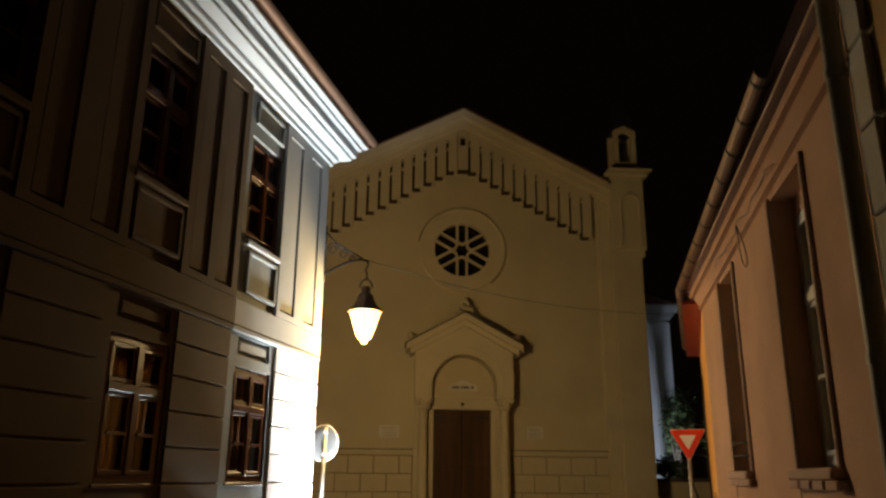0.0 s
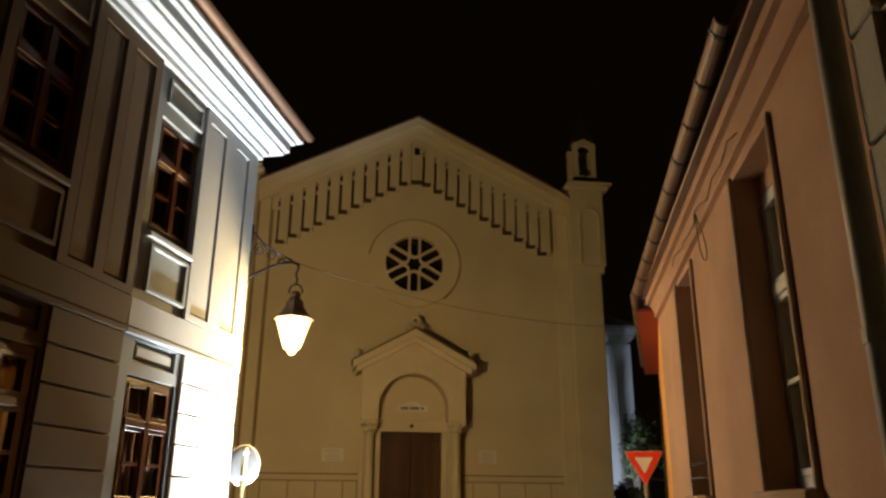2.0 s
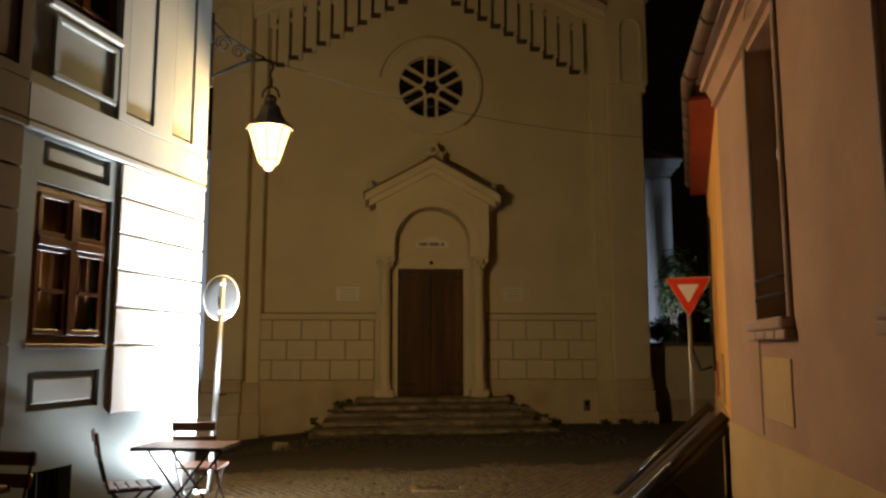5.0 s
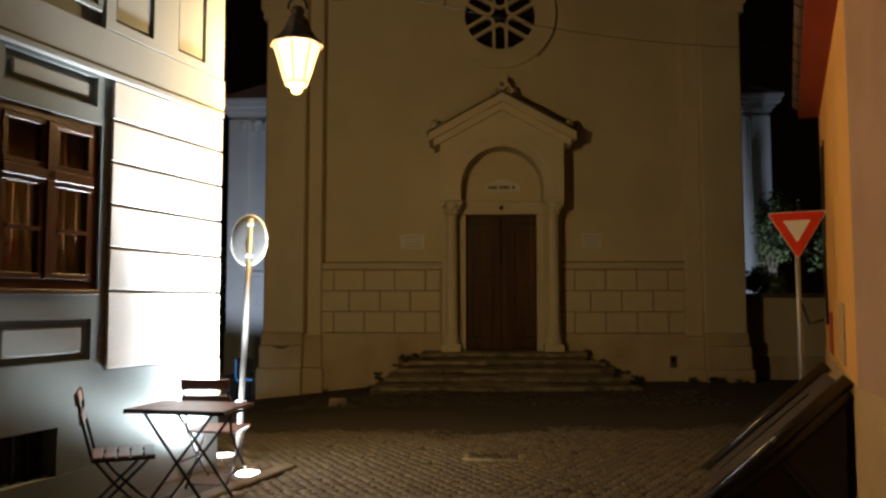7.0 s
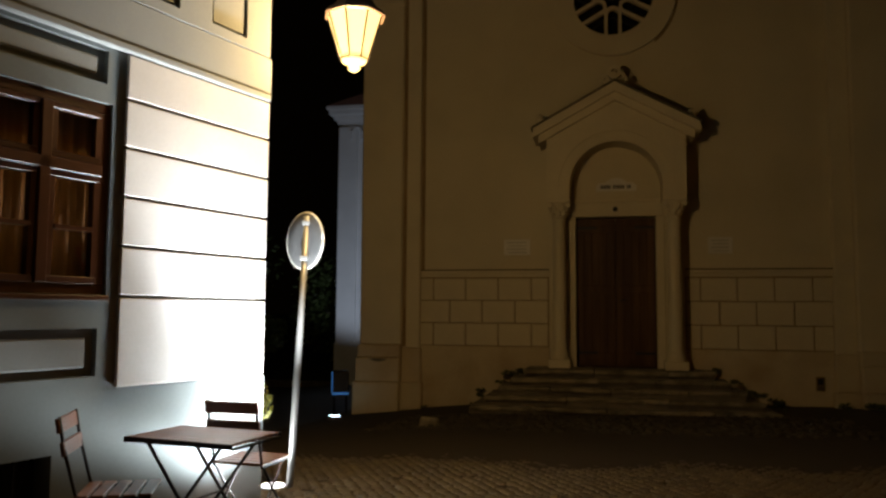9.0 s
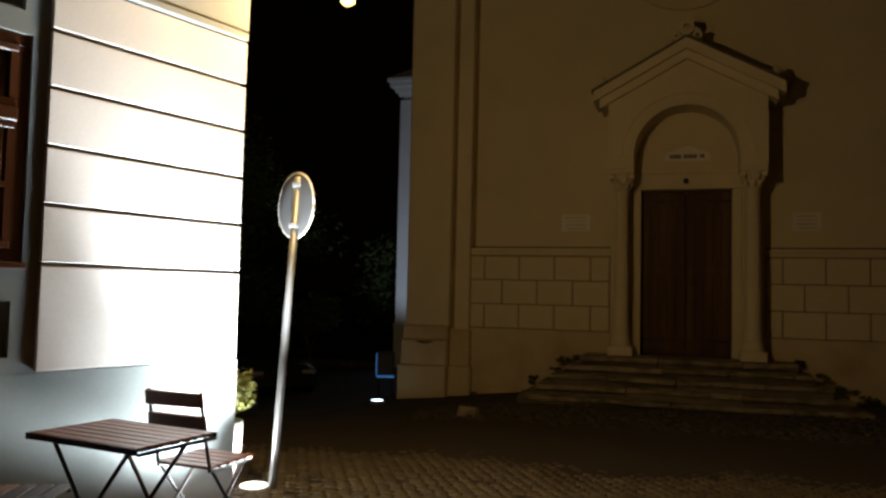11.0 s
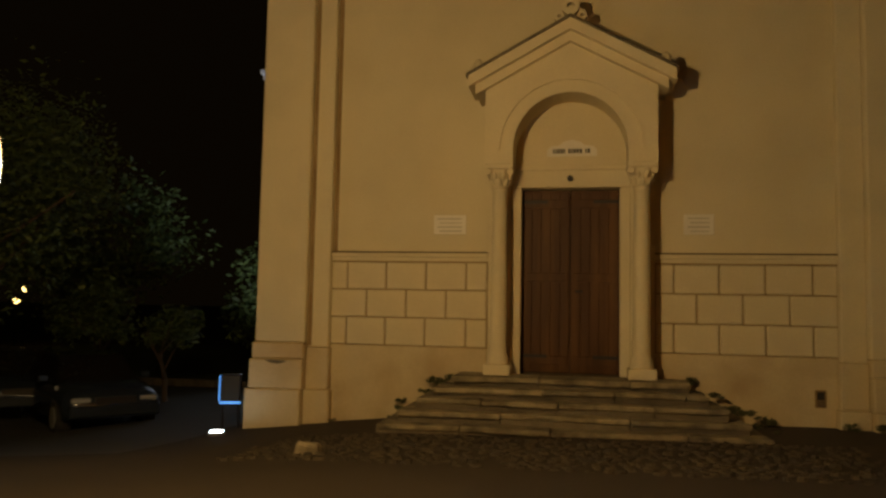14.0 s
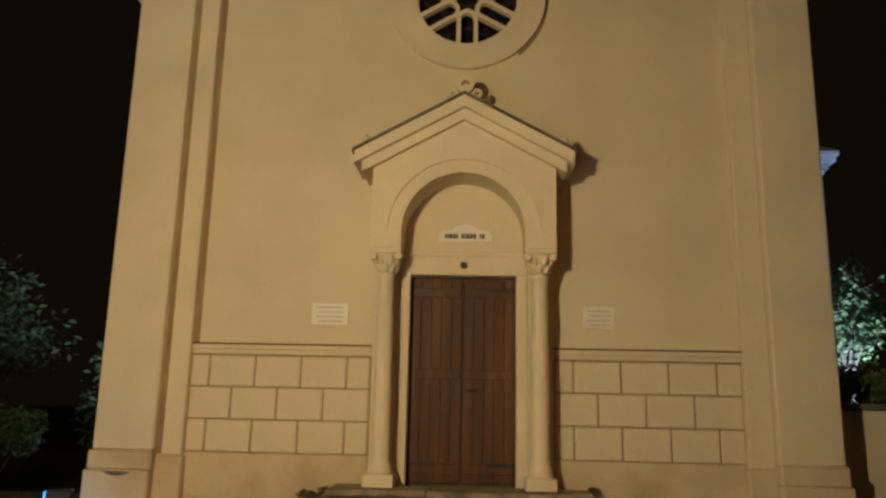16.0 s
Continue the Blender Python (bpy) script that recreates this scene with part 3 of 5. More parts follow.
def church_base():
    for x0, x1 in ((-3.82, -1.26), (1.26, 3.82)):
        part("string_band", boxed(x0, x1, -0.085, 0, 2.25, 2.335, bevel=0.012), STUCCO_TRIM, church)
        part("band_fascia", boxed(x0, x1, -0.05, 0, 2.185, 2.25), STUCCO_TRIM, church)
        # Shade along the band's edges, put in as dark strips.
        part("band_grime", boxed(x0, x1, -0.089, -0.083, 2.318, 2.341), SHADE_DARK, church)
        part("band_grime", boxed(x0, x1, -0.056, -0.05, 2.17, 2.19), STAIN_SHADE, church)
        part("joint_bed", boxed(x0, x1, -0.008, 0, 0.84, 2.17), JOINT, church, "dirt-darkened mortar bed behind the blocks")
        part("plain_plinth", boxed(x0, x1, -0.05, 0, -1.0, 0.84, bevel=0.012), PLINTH, church)
    part("vent_frame", boxed(3.54 - 0.075, 3.54 + 0.075, -0.075, -0.05, 0.14, 0.39, bevel=0.008), STAIN_SHADE, church, "rusty vent grille frame")
    # The vent's shaded hole is a painted plate.
    part("vent_opening", boxed(3.54 - 0.05, 3.54 + 0.05, -0.079, -0.074, 0.25, 0.365), DARK, church)
    for k in range(3):
        part("vent_slat", boxed(3.54 - 0.05, 3.54 + 0.05, -0.082, -0.074, 0.165 + 0.028 * k, 0.178 + 0.028 * k), IRON, church)


def ashlar():
    """Raised blocks below the band, each with a chamfered edge."""
    meshes = {}
    for x0, x1 in ((-3.81, -1.27), (1.27, 3.81)):
        for row in range(3):
            zt = 2.175 - 0.443 * row
            x = x0 - 0.05 if row % 2 else x0 - 0.38
            while x < x1 - 0.05:
                a, b = max(x, x0), min(x + 0.647, x1)
                x += 0.647
                w = round(b - a - 0.022, 3)
                if w < 0.06:
                    continue
                if w not in meshes:
                    me = mesh_of("block", boxed(0, w, -0.038, 0.0, -0.425, 0, bevel=0.014))
                    me.materials.append(STUCCO_TRIM)
                    meshes[w] = me
                o = new("block", meshes[w])
                o.parent = church
                o.location = (a + 0.008, 0, zt - 0.008)


def church_turrets():
    for s in (-1, 1):
        def bx(x0, x1, *r, **k):
            return boxed(min(s * x0, s * x1), max(s * x0, s * x1), *r, **k)
        blk = part("turret_block", bx(4.13, 5.10, -0.40, 0.65, 7.72, 9.86, bevel=0.015), STUCCO_TRIM, church)
        part("turret_corbel", bx(4.6, 5.06, -0.315, 0.6, 7.55, 7.72), STUCCO_TRIM, blk)
        # blind arch panel: a raised frame round a plain field
        bm = bmesh.new()
        cx = s * 4.68
        ring_band(bm, cx, 9.05, 0.24, 0.30, -0.45, -0.39, 0, 180, 16)
        part("arch_frame", bm, STUCCO_TRIM, blk)
        for k in (-1, 1):
            part("arch_frame_side", boxed(cx + k * 0.27 - 0.03, cx + k * 0.27 + 0.03, -0.45, -0.39, 7.80, 9.05), STUCCO_TRIM, blk)
        part("turret_cap", bx(4.02, 5.24, -0.52, 0.75, 9.86, 10.0, bevel=0.03), STUCCO_TRIM, blk)
        part("turret_cap_crown", bx(4.08, 5.34, -0.59, 0.80, 10.0, 10.08, bevel=0.02), STUCCO_TRIM, blk)
        bm = bmesh.new()
        cx = s * 4.72
        prism(bm, [(cx - 0.55, 10.08), (cx + 0.55, 10.08), (cx + 0.33, 10.32), (cx - 0.33, 10.32)], -0.25, 0.55)
        part("turret_apron", bm, ROOF_TILE, blk)
        tl = part("turret_lantern", boxed(cx - 0.33, cx + 0.33, -0.18, 0.48, 10.32, 10.42, bevel=0.01), STUCCO_TRIM, blk, "small open arched lantern turret")
        for kx in (-1, 1):
            for ky in (-0.12, 0.42):
                part("post", boxed(cx + kx * 0.25 - 0.07, cx + kx * 0.25 + 0.07, ky - 0.06, ky + 0.06, 10.42, 11.15), STUCCO_TRIM, tl)
        for y in (-0.14, 0.40):
            bm = bmesh.new()
            xs = [0.19 * math.cos(math.pi * i / 10) for i in range(11)][::-1]
            for a, b in zip(xs, xs[1:]):
                prism(bm, [(cx + a, 11.15 + math.sqrt(max(0.0361 - a * a, 0))), (cx + b, 11.15 + math.sqrt(max(0.0361 - b * b, 0))), (cx + b, 11.55 - abs(b) * 0.5), (cx + a, 11.55 - abs(a) * 0.5)], y - 0.05, y + 0.05)
            for k in (-1, 1):
                prism(bm, [(cx + k * 0.19, 11.15), (cx + k * 0.33, 11.15), (cx + k * 0.33, 11.39), (cx + k * 0.19, 11.455)], y - 0.05, y + 0.05)
            part("turret_arch", bm, STUCCO_TRIM, tl)
        bm = bmesh.new()
        q = bmesh.ops.create_cone(bm, cap_ends=True, segments=4, radius1=0.44, radius2=0.04, depth=1.35)
        bmesh.ops.transform(bm, verts=q["verts"], matrix=Matrix.Translation((cx, 0.15, 12.07)) @ Matrix.Rotation(math.pi / 4, 4, "Z"))
        part("spire", bm, DARK_SLATE, tl)
        bm = bmesh.new()
        lathe(bm, [(0.03, 12.7), (0.06, 12.78), (0.02, 12.86), (0.012, 13.1)], 8, (cx, 0.15, 0))
        part("finial", bm, IRON, tl)


FAR_WING = Matrix.Translation((-0.8, -16.7, 1.5)) @ Matrix.Scale(1.11, 4) @ Matrix.Translation((0.8, 16.7, -1.5))


def church_body():
    for s in (-1, 1):
        part("nave_wall", boxed(min(s * 4.0, s * 4.55), max(s * 4.0, s * 4.55), 0.6, 14, -1.2, 9.3), STUCCO, church)
    bm = bmesh.new()
    prism(bm, [(-4.75, 9.3), (4.75, 9.3), (0, 11.7)], 0.62, 14)
    part("nave_roof", bm, ROOF_TILE, church)
    part("nave_end", boxed(-4.0, 4.0, 13.4, 13.99, -1.2, 9.29), STUCCO, church)
    part("vestibule_floor", boxed(-0.75, 0.75, 0.2, 0.6, -0.6, 0.48), STEP_STONE, church)
    part("vestibule_dark", boxed(-0.75, 0.75, 0.5, 0.58, 0.49, 3.33), DARK, church)
    # transept wings behind, with pilasters, arcaded cornice and rusticated base
    for s in (-1, 1):
        def bx(x0, x1, *r, **k):
            return boxed(min(s * x0, s * x1), max(s * x0, s * x1), *r, **k)
        far = 8.00 if s > 0 else 7.84
        wing = part("transept_wall", bx(3.6, far, 6.3, 12, -1.2, 7.3), WHITE_STUCCO, church, "white plastered side wing lit by floodlights")
        part("wing_pilaster", bx(far - 0.5, far + 0.08, 6.22, 7.0, 0.6, 6.95, bevel=0.01), WHITE_STUCCO, wing)
        part("wing_base", bx(4.6, far + 0.1, 6.14, 7.0, -1.2, 0.6, bevel=0.02), WHITE_STUCCO, wing)
        for i, (o, z0, z1) in enumerate(((0.08, 6.95, 7.06), (0.16, 7.06, 7.2), (0.28, 7.2, 7.34), (0.34, 7.34, 7.44))):
            part("wing_cornice", bx(4.56, far + 0.05 + o, 6.3 - o, 12, z0 + 0.1, z1 + 0.096), WHITE_STUCCO, wing)
        for i in range(9):
            x = 4.80 + 0.32 * i
            bm = bmesh.new()
            ring_band(bm, s * x, 6.80, 0.09, 0.155, 6.2, 6.31, 0, 180, 10)
            part("wing_arch", bm, WHITE_STUCCO, wing)
            part("wing_corbel", boxed(s * x - 0.20, s * x - 0.12, 6.17, 6.31, 6.56, 6.82), WHITE_STUCCO, wing)
        for row in range(3):
            for i in range(5):
                xa = 4.7 + 0.66 * i + 0.33 * (row % 2)
                if xa > far - 0.65:
                    continue
                part("wing_block", bx(xa, min(xa + 0.63, far - 0.52), 6.26, 6.31, 1.0 + 0.42 * row, 1.39 + 0.42 * row, bevel=0.01), WHITE_STUCCO, wing)
        part("wing_band", bx(4.6, 7.2, 6.2, 6.31, 2.28, 2.38), WHITE_STUCCO, wing)
        bm = bmesh.new()
        wing.matrix_basis = FAR_WING
        xa, xb = sorted((s * 4.5, s * (far + 0.4)))
        prism(bm, [(xa, 7.54), (xb, 7.54), (s * 4.5, 8.6)], 5.95, 12.2)
        part("wing_roof", bm, ROOF_TILE, wing)


church_cornice()
church_corbels()
church_rose()
church_door_and_portal()
church_base()
church_turrets()
church_body()
# chipped stucco at the corner base
bm = bmesh.new()
prism(bm, [(-4.78, 0.585), (-4.40, 0.585), (-4.46, 0.545), (-4.56, 0.525), (-4.68, 0.54)], -0.362, -0.353)
part("chipped_stucco", bm, STEP_STONE, church)


# ---- steps to the church ----
def church_steps():
    st = root("church_steps", pose(1.50, 17.85, 0), "worn grey stone steps to the church door", "steps")
    rnd = random.Random(11)
    tops = (0.488, 0.345, 0.20, 0.055, -0.09)
    for i, z in enumerate(tops):
        half = 1.66 + 0.215 * i
        y0 = 0.95 - 0.235 * i
        y1 = 1.52 if i == 0 else y0 + 0.45
        x = -half
        while x < half - 0.01:
            w = rnd.uniform(0.9, 1.7)
            e = min(x + w, half)
            if half - e < 0.3:
                e = half
            dz = rnd.uniform(-0.008, 0.006)
            dy = rnd.uniform(-0.02, 0.015)
            bm = boxed(x + 0.004, e - 0.004, y0 + dy, y1, z - 0.075 + dz, z + dz, bevel=0.018)
            for v in bm.verts:
                n_ = noise.noise(v.co * 2.3) * 0.045 + noise.noise(v.co * 11.0) * 0.016
                v.co += Vector((n_, n_, n_ * 0.6))
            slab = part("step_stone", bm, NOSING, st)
            # Riser in a tone half as bright as the slab.
            bm = boxed(x + 0.002, e - 0.002, y0 + 0.055, y1, z - 0.19 + dz, z - 0.06 + dz, bevel=0.012)
            for v in bm.verts:
                n_ = noise.noise(v.co * 4.1) * 0.03
                v.co += Vector((n_, n_, 0))
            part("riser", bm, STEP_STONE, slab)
            x = e
        # returns at both ends
        for s in (-1, 1):
            bm = boxed(min(s * (half - 0.4), s * half), max(s * (half - 0.4), s * half), y1 - 0.004, 1.5, z - 0.18, z - 0.006, bevel=0.016)
            for v in bm.verts:
                n_ = noise.noise(v.co * 3.1 + Vector((s * 5, i, 0))) * 0.014
                v.co += Vector((n_, n_, n_ * 0.6))
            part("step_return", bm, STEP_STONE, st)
    part("step_core", boxed(-1.55, 1.55, 1.0, 1.5, -0.7, 0.32), STEP_STONE, st)
    part("step_core_low", boxed(-2.3, 2.3, 0.3, 1.5, -0.7, -0.12), STEP_STONE, st)


church_steps()


def leaf_mass(name, centre, radii, count, size, material, parent, seed, clumps=14, label="", shell=0.55):
    """A crown of small leaf blades gathered in uneven clumps."""
    rnd = random.Random(seed)
    bm = bmesh.new()
    spots = []
    for _ in range(clumps):
        d = Vector((rnd.gauss(0, 1), rnd.gauss(0, 1), rnd.gauss(0, 1))).normalized() * rnd.uniform(shell, 1.0)
        spots.append((Vector(centre) + Vector((d.x * radii[0], d.y * radii[1], d.z * radii[2])) * 0.72, rnd.uniform(0.28, 0.5)))
    for i in range(count):
        c, k = spots[rnd.randrange(clumps)]
        d = Vector((rnd.gauss(0, 1), rnd.gauss(0, 1), rnd.gauss(0, 1))).normalized() * (rnd.random() ** 0.45)
        p = c + Vector((d.x * radii[0], d.y * radii[1], d.z * radii[2])) * k
        s = size * rnd.uniform(0.6, 1.3)
        q = Euler((rnd.uniform(-1.1, 1.1), rnd.uniform(-1.1, 1.1), rnd.uniform(0, 6.3))).to_matrix()
        vs = [bm.verts.new(p + q @ Vector(v)) for v in ((0, -s, 0), (s * 0.45, 0, s * 0.12), (0, s, 0), (-s * 0.45, 0, s * 0.12))]
        bm.faces.new((vs[0], vs[1], vs[2]))
        bm.faces.new((vs[0], vs[2], vs[3]))
    me = bpy.data.meshes.new(name)
    bm.to_mesh(me)
    bm.free()
    me.materials.append(material)
    o = new(name, me)
    o.parent = parent
    if label:
        tagged(o, label)
    return o


LEAF = mat("leaf_green", (0.075, 0.11, 0.03), 0.6, grain=0.3, spread=0.35)
BOX_LEAF = mat("clipped_leaf", (0.27, 0.29, 0.075), 0.55, grain=0.3, spread=0.35)
BARK = mat("bark", (0.09, 0.065, 0.045), 0.95, grain=0.5, grain_scale=20, bump=0.6, bump_scale=20)
WEED = mat("dry_weed", (0.07, 0.075, 0.03), 0.8, grain=0.3, spread=0.3)


def weeds(x, y, z, r, seed):
    w = root("weed_tuft", pose(x, y, z), "low dark weeds growing at the foot of the wall", "weeds", "weeds along the church wall")
    leaf_mass("foliage", (0, 0, r * 0.3), (r * 0.9, r * 0.5, r * 0.4), 110, r * 0.17, WEED, w, seed, 5)


for i, (x, y, r) in enumerate(((-0.35, 19.35, 0.22), (0.05, 19.25, 0.15), (-1.15, 19.45, 0.2), (-2.2, 19.5, 0.12), (3.35, 19.3, 0.22), (3.75, 19.4, 0.2), (4.3, 19.45, 0.25), (5.35, 19.3, 0.2), (5.75, 19.15, 0.24), (6.2, 18.95, 0.18))):
    base = ground_z(x, y)
    if 0.0 - 0.75 < x - 1.66 + 0.0 < -1.2 or 1.3 < x - 1.66 < 2.3:
        base = max(base, 0.03)
    weeds(x, y, base, r, i)
rnd = random.Random(5)
for i in range(14):
    k = rnd.random()
    sg = -1 if i % 2 else 1
    x = 1.50 + sg * (1.72 + 1.0 * k + rnd.uniform(-0.05, 0.1))
    weeds(x, 19.55 - 1.0 * k * rnd.random(), max(ground_z(x, 19.2), 0.42 - 0.62 * k), rnd.uniform(0.10, 0.2), 60 + i)


# ---- corner house: dressing ----
WIN_C = (-1.99, -4.21, -6.43, -8.65)


def casement(parent, cs, half, z0, z1, material, x_in=-0.16, name="window", rows=2, side=1, open_gap=0.0):
    """A two-leaf casement with a transom, set back in its reveal. side: +1 when the street lies at +x."""
    s = side
    sx = lambda a, b: (min(s * a, s * b), max(s * a, s * b))
    x0, x1 = sx(x_in - 0.07, x_in)
    win = part(name, boxed(x0, x1, cs - half, cs + half, z0, z0 + 0.07, bevel=0.006), material, parent, "two-leaf wooden window with a transom and dark panes")
    part("head", boxed(x0, x1, cs - half, cs + half, z1 - 0.07, z1, bevel=0.006), material, win)
    for k in (-1, 1):
        part("stile", boxed(x0, x1, min(cs + k * half, cs + k * (half - 0.065)), max(cs + k * half, cs + k * (half - 0.065)), z0 + 0.07, z1 - 0.07), material, win)
    zt = z0 + (z1 - z0) * 0.64
    xa, xb = sx(x_in - 0.05, x_in + 0.025)
    part("transom", boxed(xa, xb, cs - half + 0.06, cs + half - 0.06, zt - 0.04, zt + 0.04, bevel=0.008), material, win)
    part("mullion", boxed(xa, xb, cs - 0.04, cs + 0.04, z0 + 0.07, z1 - 0.07, bevel=0.008), material, win)
    for k in (-1, 1):
        a, b = sorted((cs + k * 0.04, cs + k * (half - 0.065)))
        for za, zb, bars in ((z0 + 0.07, zt - 0.04, 2), (zt + 0.04, z1 - 0.07, 1)):
            sash = part("sash", boxed(*sx(x_in - 0.045, x_in + 0.01), a, b, za, za + 0.045, bevel=0.006), material, win)
            part("sash_head", boxed(*sx(x_in - 0.045, x_in + 0.01), a, b, zb - 0.04, zb, bevel=0.006), material, sash)
            for e in (a, b - 0.04):
                part("sash_stile", boxed(*sx(x_in - 0.045, x_in + 0.006), e, e + 0.04, za + 0.045, zb - 0.04), material, sash)
            if bars == 2:
                zm = (za + zb) / 2
                part("glazing_bar", boxed(*sx(x_in - 0.04, x_in + 0.022), a + 0.04, b - 0.04, zm - 0.014, zm + 0.014), material, sash)
            part("pane", boxed(*sx(x_in - 0.03, x_in - 0.024), a + 0.035, b - 0.035, za + 0.04, zb - 0.035), PANE, sash).visible_shadow = False
    return win


def frame_moulding(parent, name, s0, s1, z0, z1, w, d, material):
    """A raised picture-frame moulding on the wall face at x = 0."""
    f = part(name, boxed(0.0, d, s0, s1, z1 - w, z1, bevel=0.008), material, parent)
    part("bottom_bead", boxed(0.0, d, s0, s1, z0, z0 + w, bevel=0.008), material, f)
    part("side_bead", boxed(0.0, d, s0, s0 + w, z0 + w, z1 - w), material, f)
    part("side_bead", boxed(0.0, d, s1 - w, s1, z0 + w, z1 - w), material, f)
    part("field", boxed(0.0, d * 0.35, s0 + w, s1 - w, z0 + w, z1 - w), material, f)
    return f


def sunk_field(parent, name, s0, s1, z0, z1, wall, trim):
    """A sunk panel with a raised inner field."""
    f = part(name, boxed(-0.44, -0.045, s0, s1, z0, z1), wall, parent)
    part("field", boxed(-0.045, -0.012, s0 + 0.07, s1 - 0.07, z0 + 0.055, z1 - 0.055, bevel=0.012), trim, f)


def folded_curtain(parent, s0, s1, z0, z1):
    """A cloth hung in soft folds behind the panes."""
    bm = bmesh.new()
    n = 60
    fold = lambda u: -0.19 + 0.022 * math.sin(u * 47) + 0.012 * math.sin(u * 101 + 1)
    front = [(fold(i / n), s0 + (s1 - s0) * i / n) for i in range(n + 1)]
    rows = [[bm.verts.new((x + off, y, z)) for x, y in front] for z in (z0, z1) for off in (0.0, -0.006)]
    for a, b in ((0, 2), (3, 1), (1, 0), (2, 3)):
        for i in range(n):
            bm.faces.new((rows[a][i], rows[a][i + 1], rows[b][i + 1], rows[b][i]))
    part("curtain", bm, CURTAIN, parent, "brown curtain hung in folds behind the window", True)


def dress_house_a():
    h = house_a
    for c in WIN_C:
        wall, trim = (HOUSE_WALL, HOUSE_TRIM) if c > SEAM else (HOUSE_BROWN_SHADED, HOUSE_BROWN_SHADED)
        casement(h, c + 0.07, 0.458, 1.60, 2.868, BROWN_WOOD, -0.02)
        casement(h, c + 0.05, 0.44, 4.40, 5.73, BROWN_WOOD, -0.035)
        if c > -5:
            folded_curtain(h, c - 0.38, c + 0.52, 1.61, 2.86)
        # Near-black slabs in place of the unlit rooms.
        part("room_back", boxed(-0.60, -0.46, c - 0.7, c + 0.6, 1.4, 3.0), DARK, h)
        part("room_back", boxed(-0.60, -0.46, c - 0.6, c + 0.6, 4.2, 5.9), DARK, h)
        sunk_field(h, "apron_panel", c - 0.35, c + 0.48, 1.08, 1.385, wall, trim)
        sunk_field(h, "head_panel", c - 0.34, c + 0.48, 3.00, 3.225, wall, trim)
        frame_moulding(h, "upper_apron_panel", c - 0.33, c + 0.46, 3.73, 4.26, 0.05, 0.045, wall)
        frame_moulding(h, "upper_head_panel", c - 0.36, c + 0.42, 5.90, 6.21, 0.04, 0.04, wall)
        part("window_sill", boxed(0.0, 0.07, c - 0.42, c + 0.50, 4.30, 4.37, bevel=0.012), trim, h)
        part("window_sill", boxed(0.0, 0.012, c - 0.41, c + 0.55, 1.565, 1.598, bevel=0.004), BROWN_WOOD, h)
        # Near-black block stands for the shaded depth of the vent.
        v = part("cellar_vent", boxed(-0.44, -0.16, c - 0.27, c + 0.20, 0.28, 0.62), DARK, h, "deep cellar vent with a near-black back for its shade")
        for k in range(4):
            part("vent_bar", boxed(-0.09, -0.075, c - 0.22 + 0.115 * k, c - 0.205 + 0.115 * k, 0.28, 0.62), IRON, v)
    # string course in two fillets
    for y0, y1, trim in ((SEAM, 0.03, HOUSE_TRIM), (-12, SEAM, HOUSE_BROWN_SHADED)):
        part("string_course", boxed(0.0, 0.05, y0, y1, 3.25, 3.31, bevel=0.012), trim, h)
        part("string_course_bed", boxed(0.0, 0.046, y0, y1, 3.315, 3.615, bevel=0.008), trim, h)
    # upper piers: raised slabs framing sunk panels
    for a, b in ((-1.50, -0.005), (-3.72, -2.57), (-5.94, -4.62), (-8.16, -6.84), (-11.9, -9.1)):
        n = 2 if b - a < 2 else 3
        if a == -1.50:
            sunk = [(-1.40, -0.97), (-0.66, -0.28)]
        elif n == 2:
            sunk = [(a + 0.13, a + 0.50), (b - 0.50, b - 0.12)]
        else:
            sunk = [(a + 0.2, a + 0.7), (b - 0.7, b - 0.2)]
        bm = bmesh.new()
        wall_with_holes(bm, 0.0, 0.05, a, b, 3.62, 6.30, [(u, v, 3.70, 6.14) for u, v in sunk])
        part("upper_pier", bm, HOUSE_TRIM if b > SEAM + 0.5 else HOUSE_BROWN_SHADED, h)
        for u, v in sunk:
            part("sunk_panel", boxed(0.0, 0.033, u + 0.03, v - 0.03, 3.73, 6.11), HOUSE_TRIM if b > SEAM + 0.5 else HOUSE_BROWN_SHADED, h)
    # moulded eaves cornice
    for out, z0, z1 in ((0.08, 6.30, 6.38), (0.14, 6.38, 6.46), (0.30, 6.46, 6.52), (0.36, 6.52, 6.66), (0.42, 6.66, 6.72), (0.50, 6.72, 6.80)):
        part("eaves_cornice", boxed(-0.3, out, -12, out, z0, z1 - 0.003, bevel=0.01), CORNICE_WHITE, h)
        part("eaves_cornice_return", boxed(-7.2, -0.302, -0.3, out, z0, z1 - 0.003, bevel=0.01), CORNICE_WHITE, h)
    # half-round gutter
    pts = [(0.56 + 0.07 * math.cos(a), 6.86 + 0.07 * math.sin(a)) for a in [math.pi * (1 + i / 8) for i in range(9)]]
    inn = [(0.56 + 0.062 * math.cos(a), 6.865 + 0.062 * math.sin(a)) for a in [math.pi * (2 - i / 8) for i in range(9)]]
    bm = bmesh.new()
    prism(bm, pts + inn, -12, 0.6)
    part("eaves_gutter", bm, COPPER, h)
    bm = bmesh.new()
    prism(bm, [(0.52, 6.82), (0.52, 6.9), (-0.3, 7.35), (-0.3, 6.82)], -12.2, 0.55)
    part("eaves_roof_edge", bm, ROOF_TILE, h)
    # conduit at the corner with lamp cable
    strip("lamp_cable", [(0.02, -0.01, 6.2), (0.03, 0.0, 5.9), (0.025, 0.015, 5.5), (0.03, 0.01, 5.15), (0.05, 0.03, 4.95)], 0.012, IRON, h, "thin dark cable down the corner")


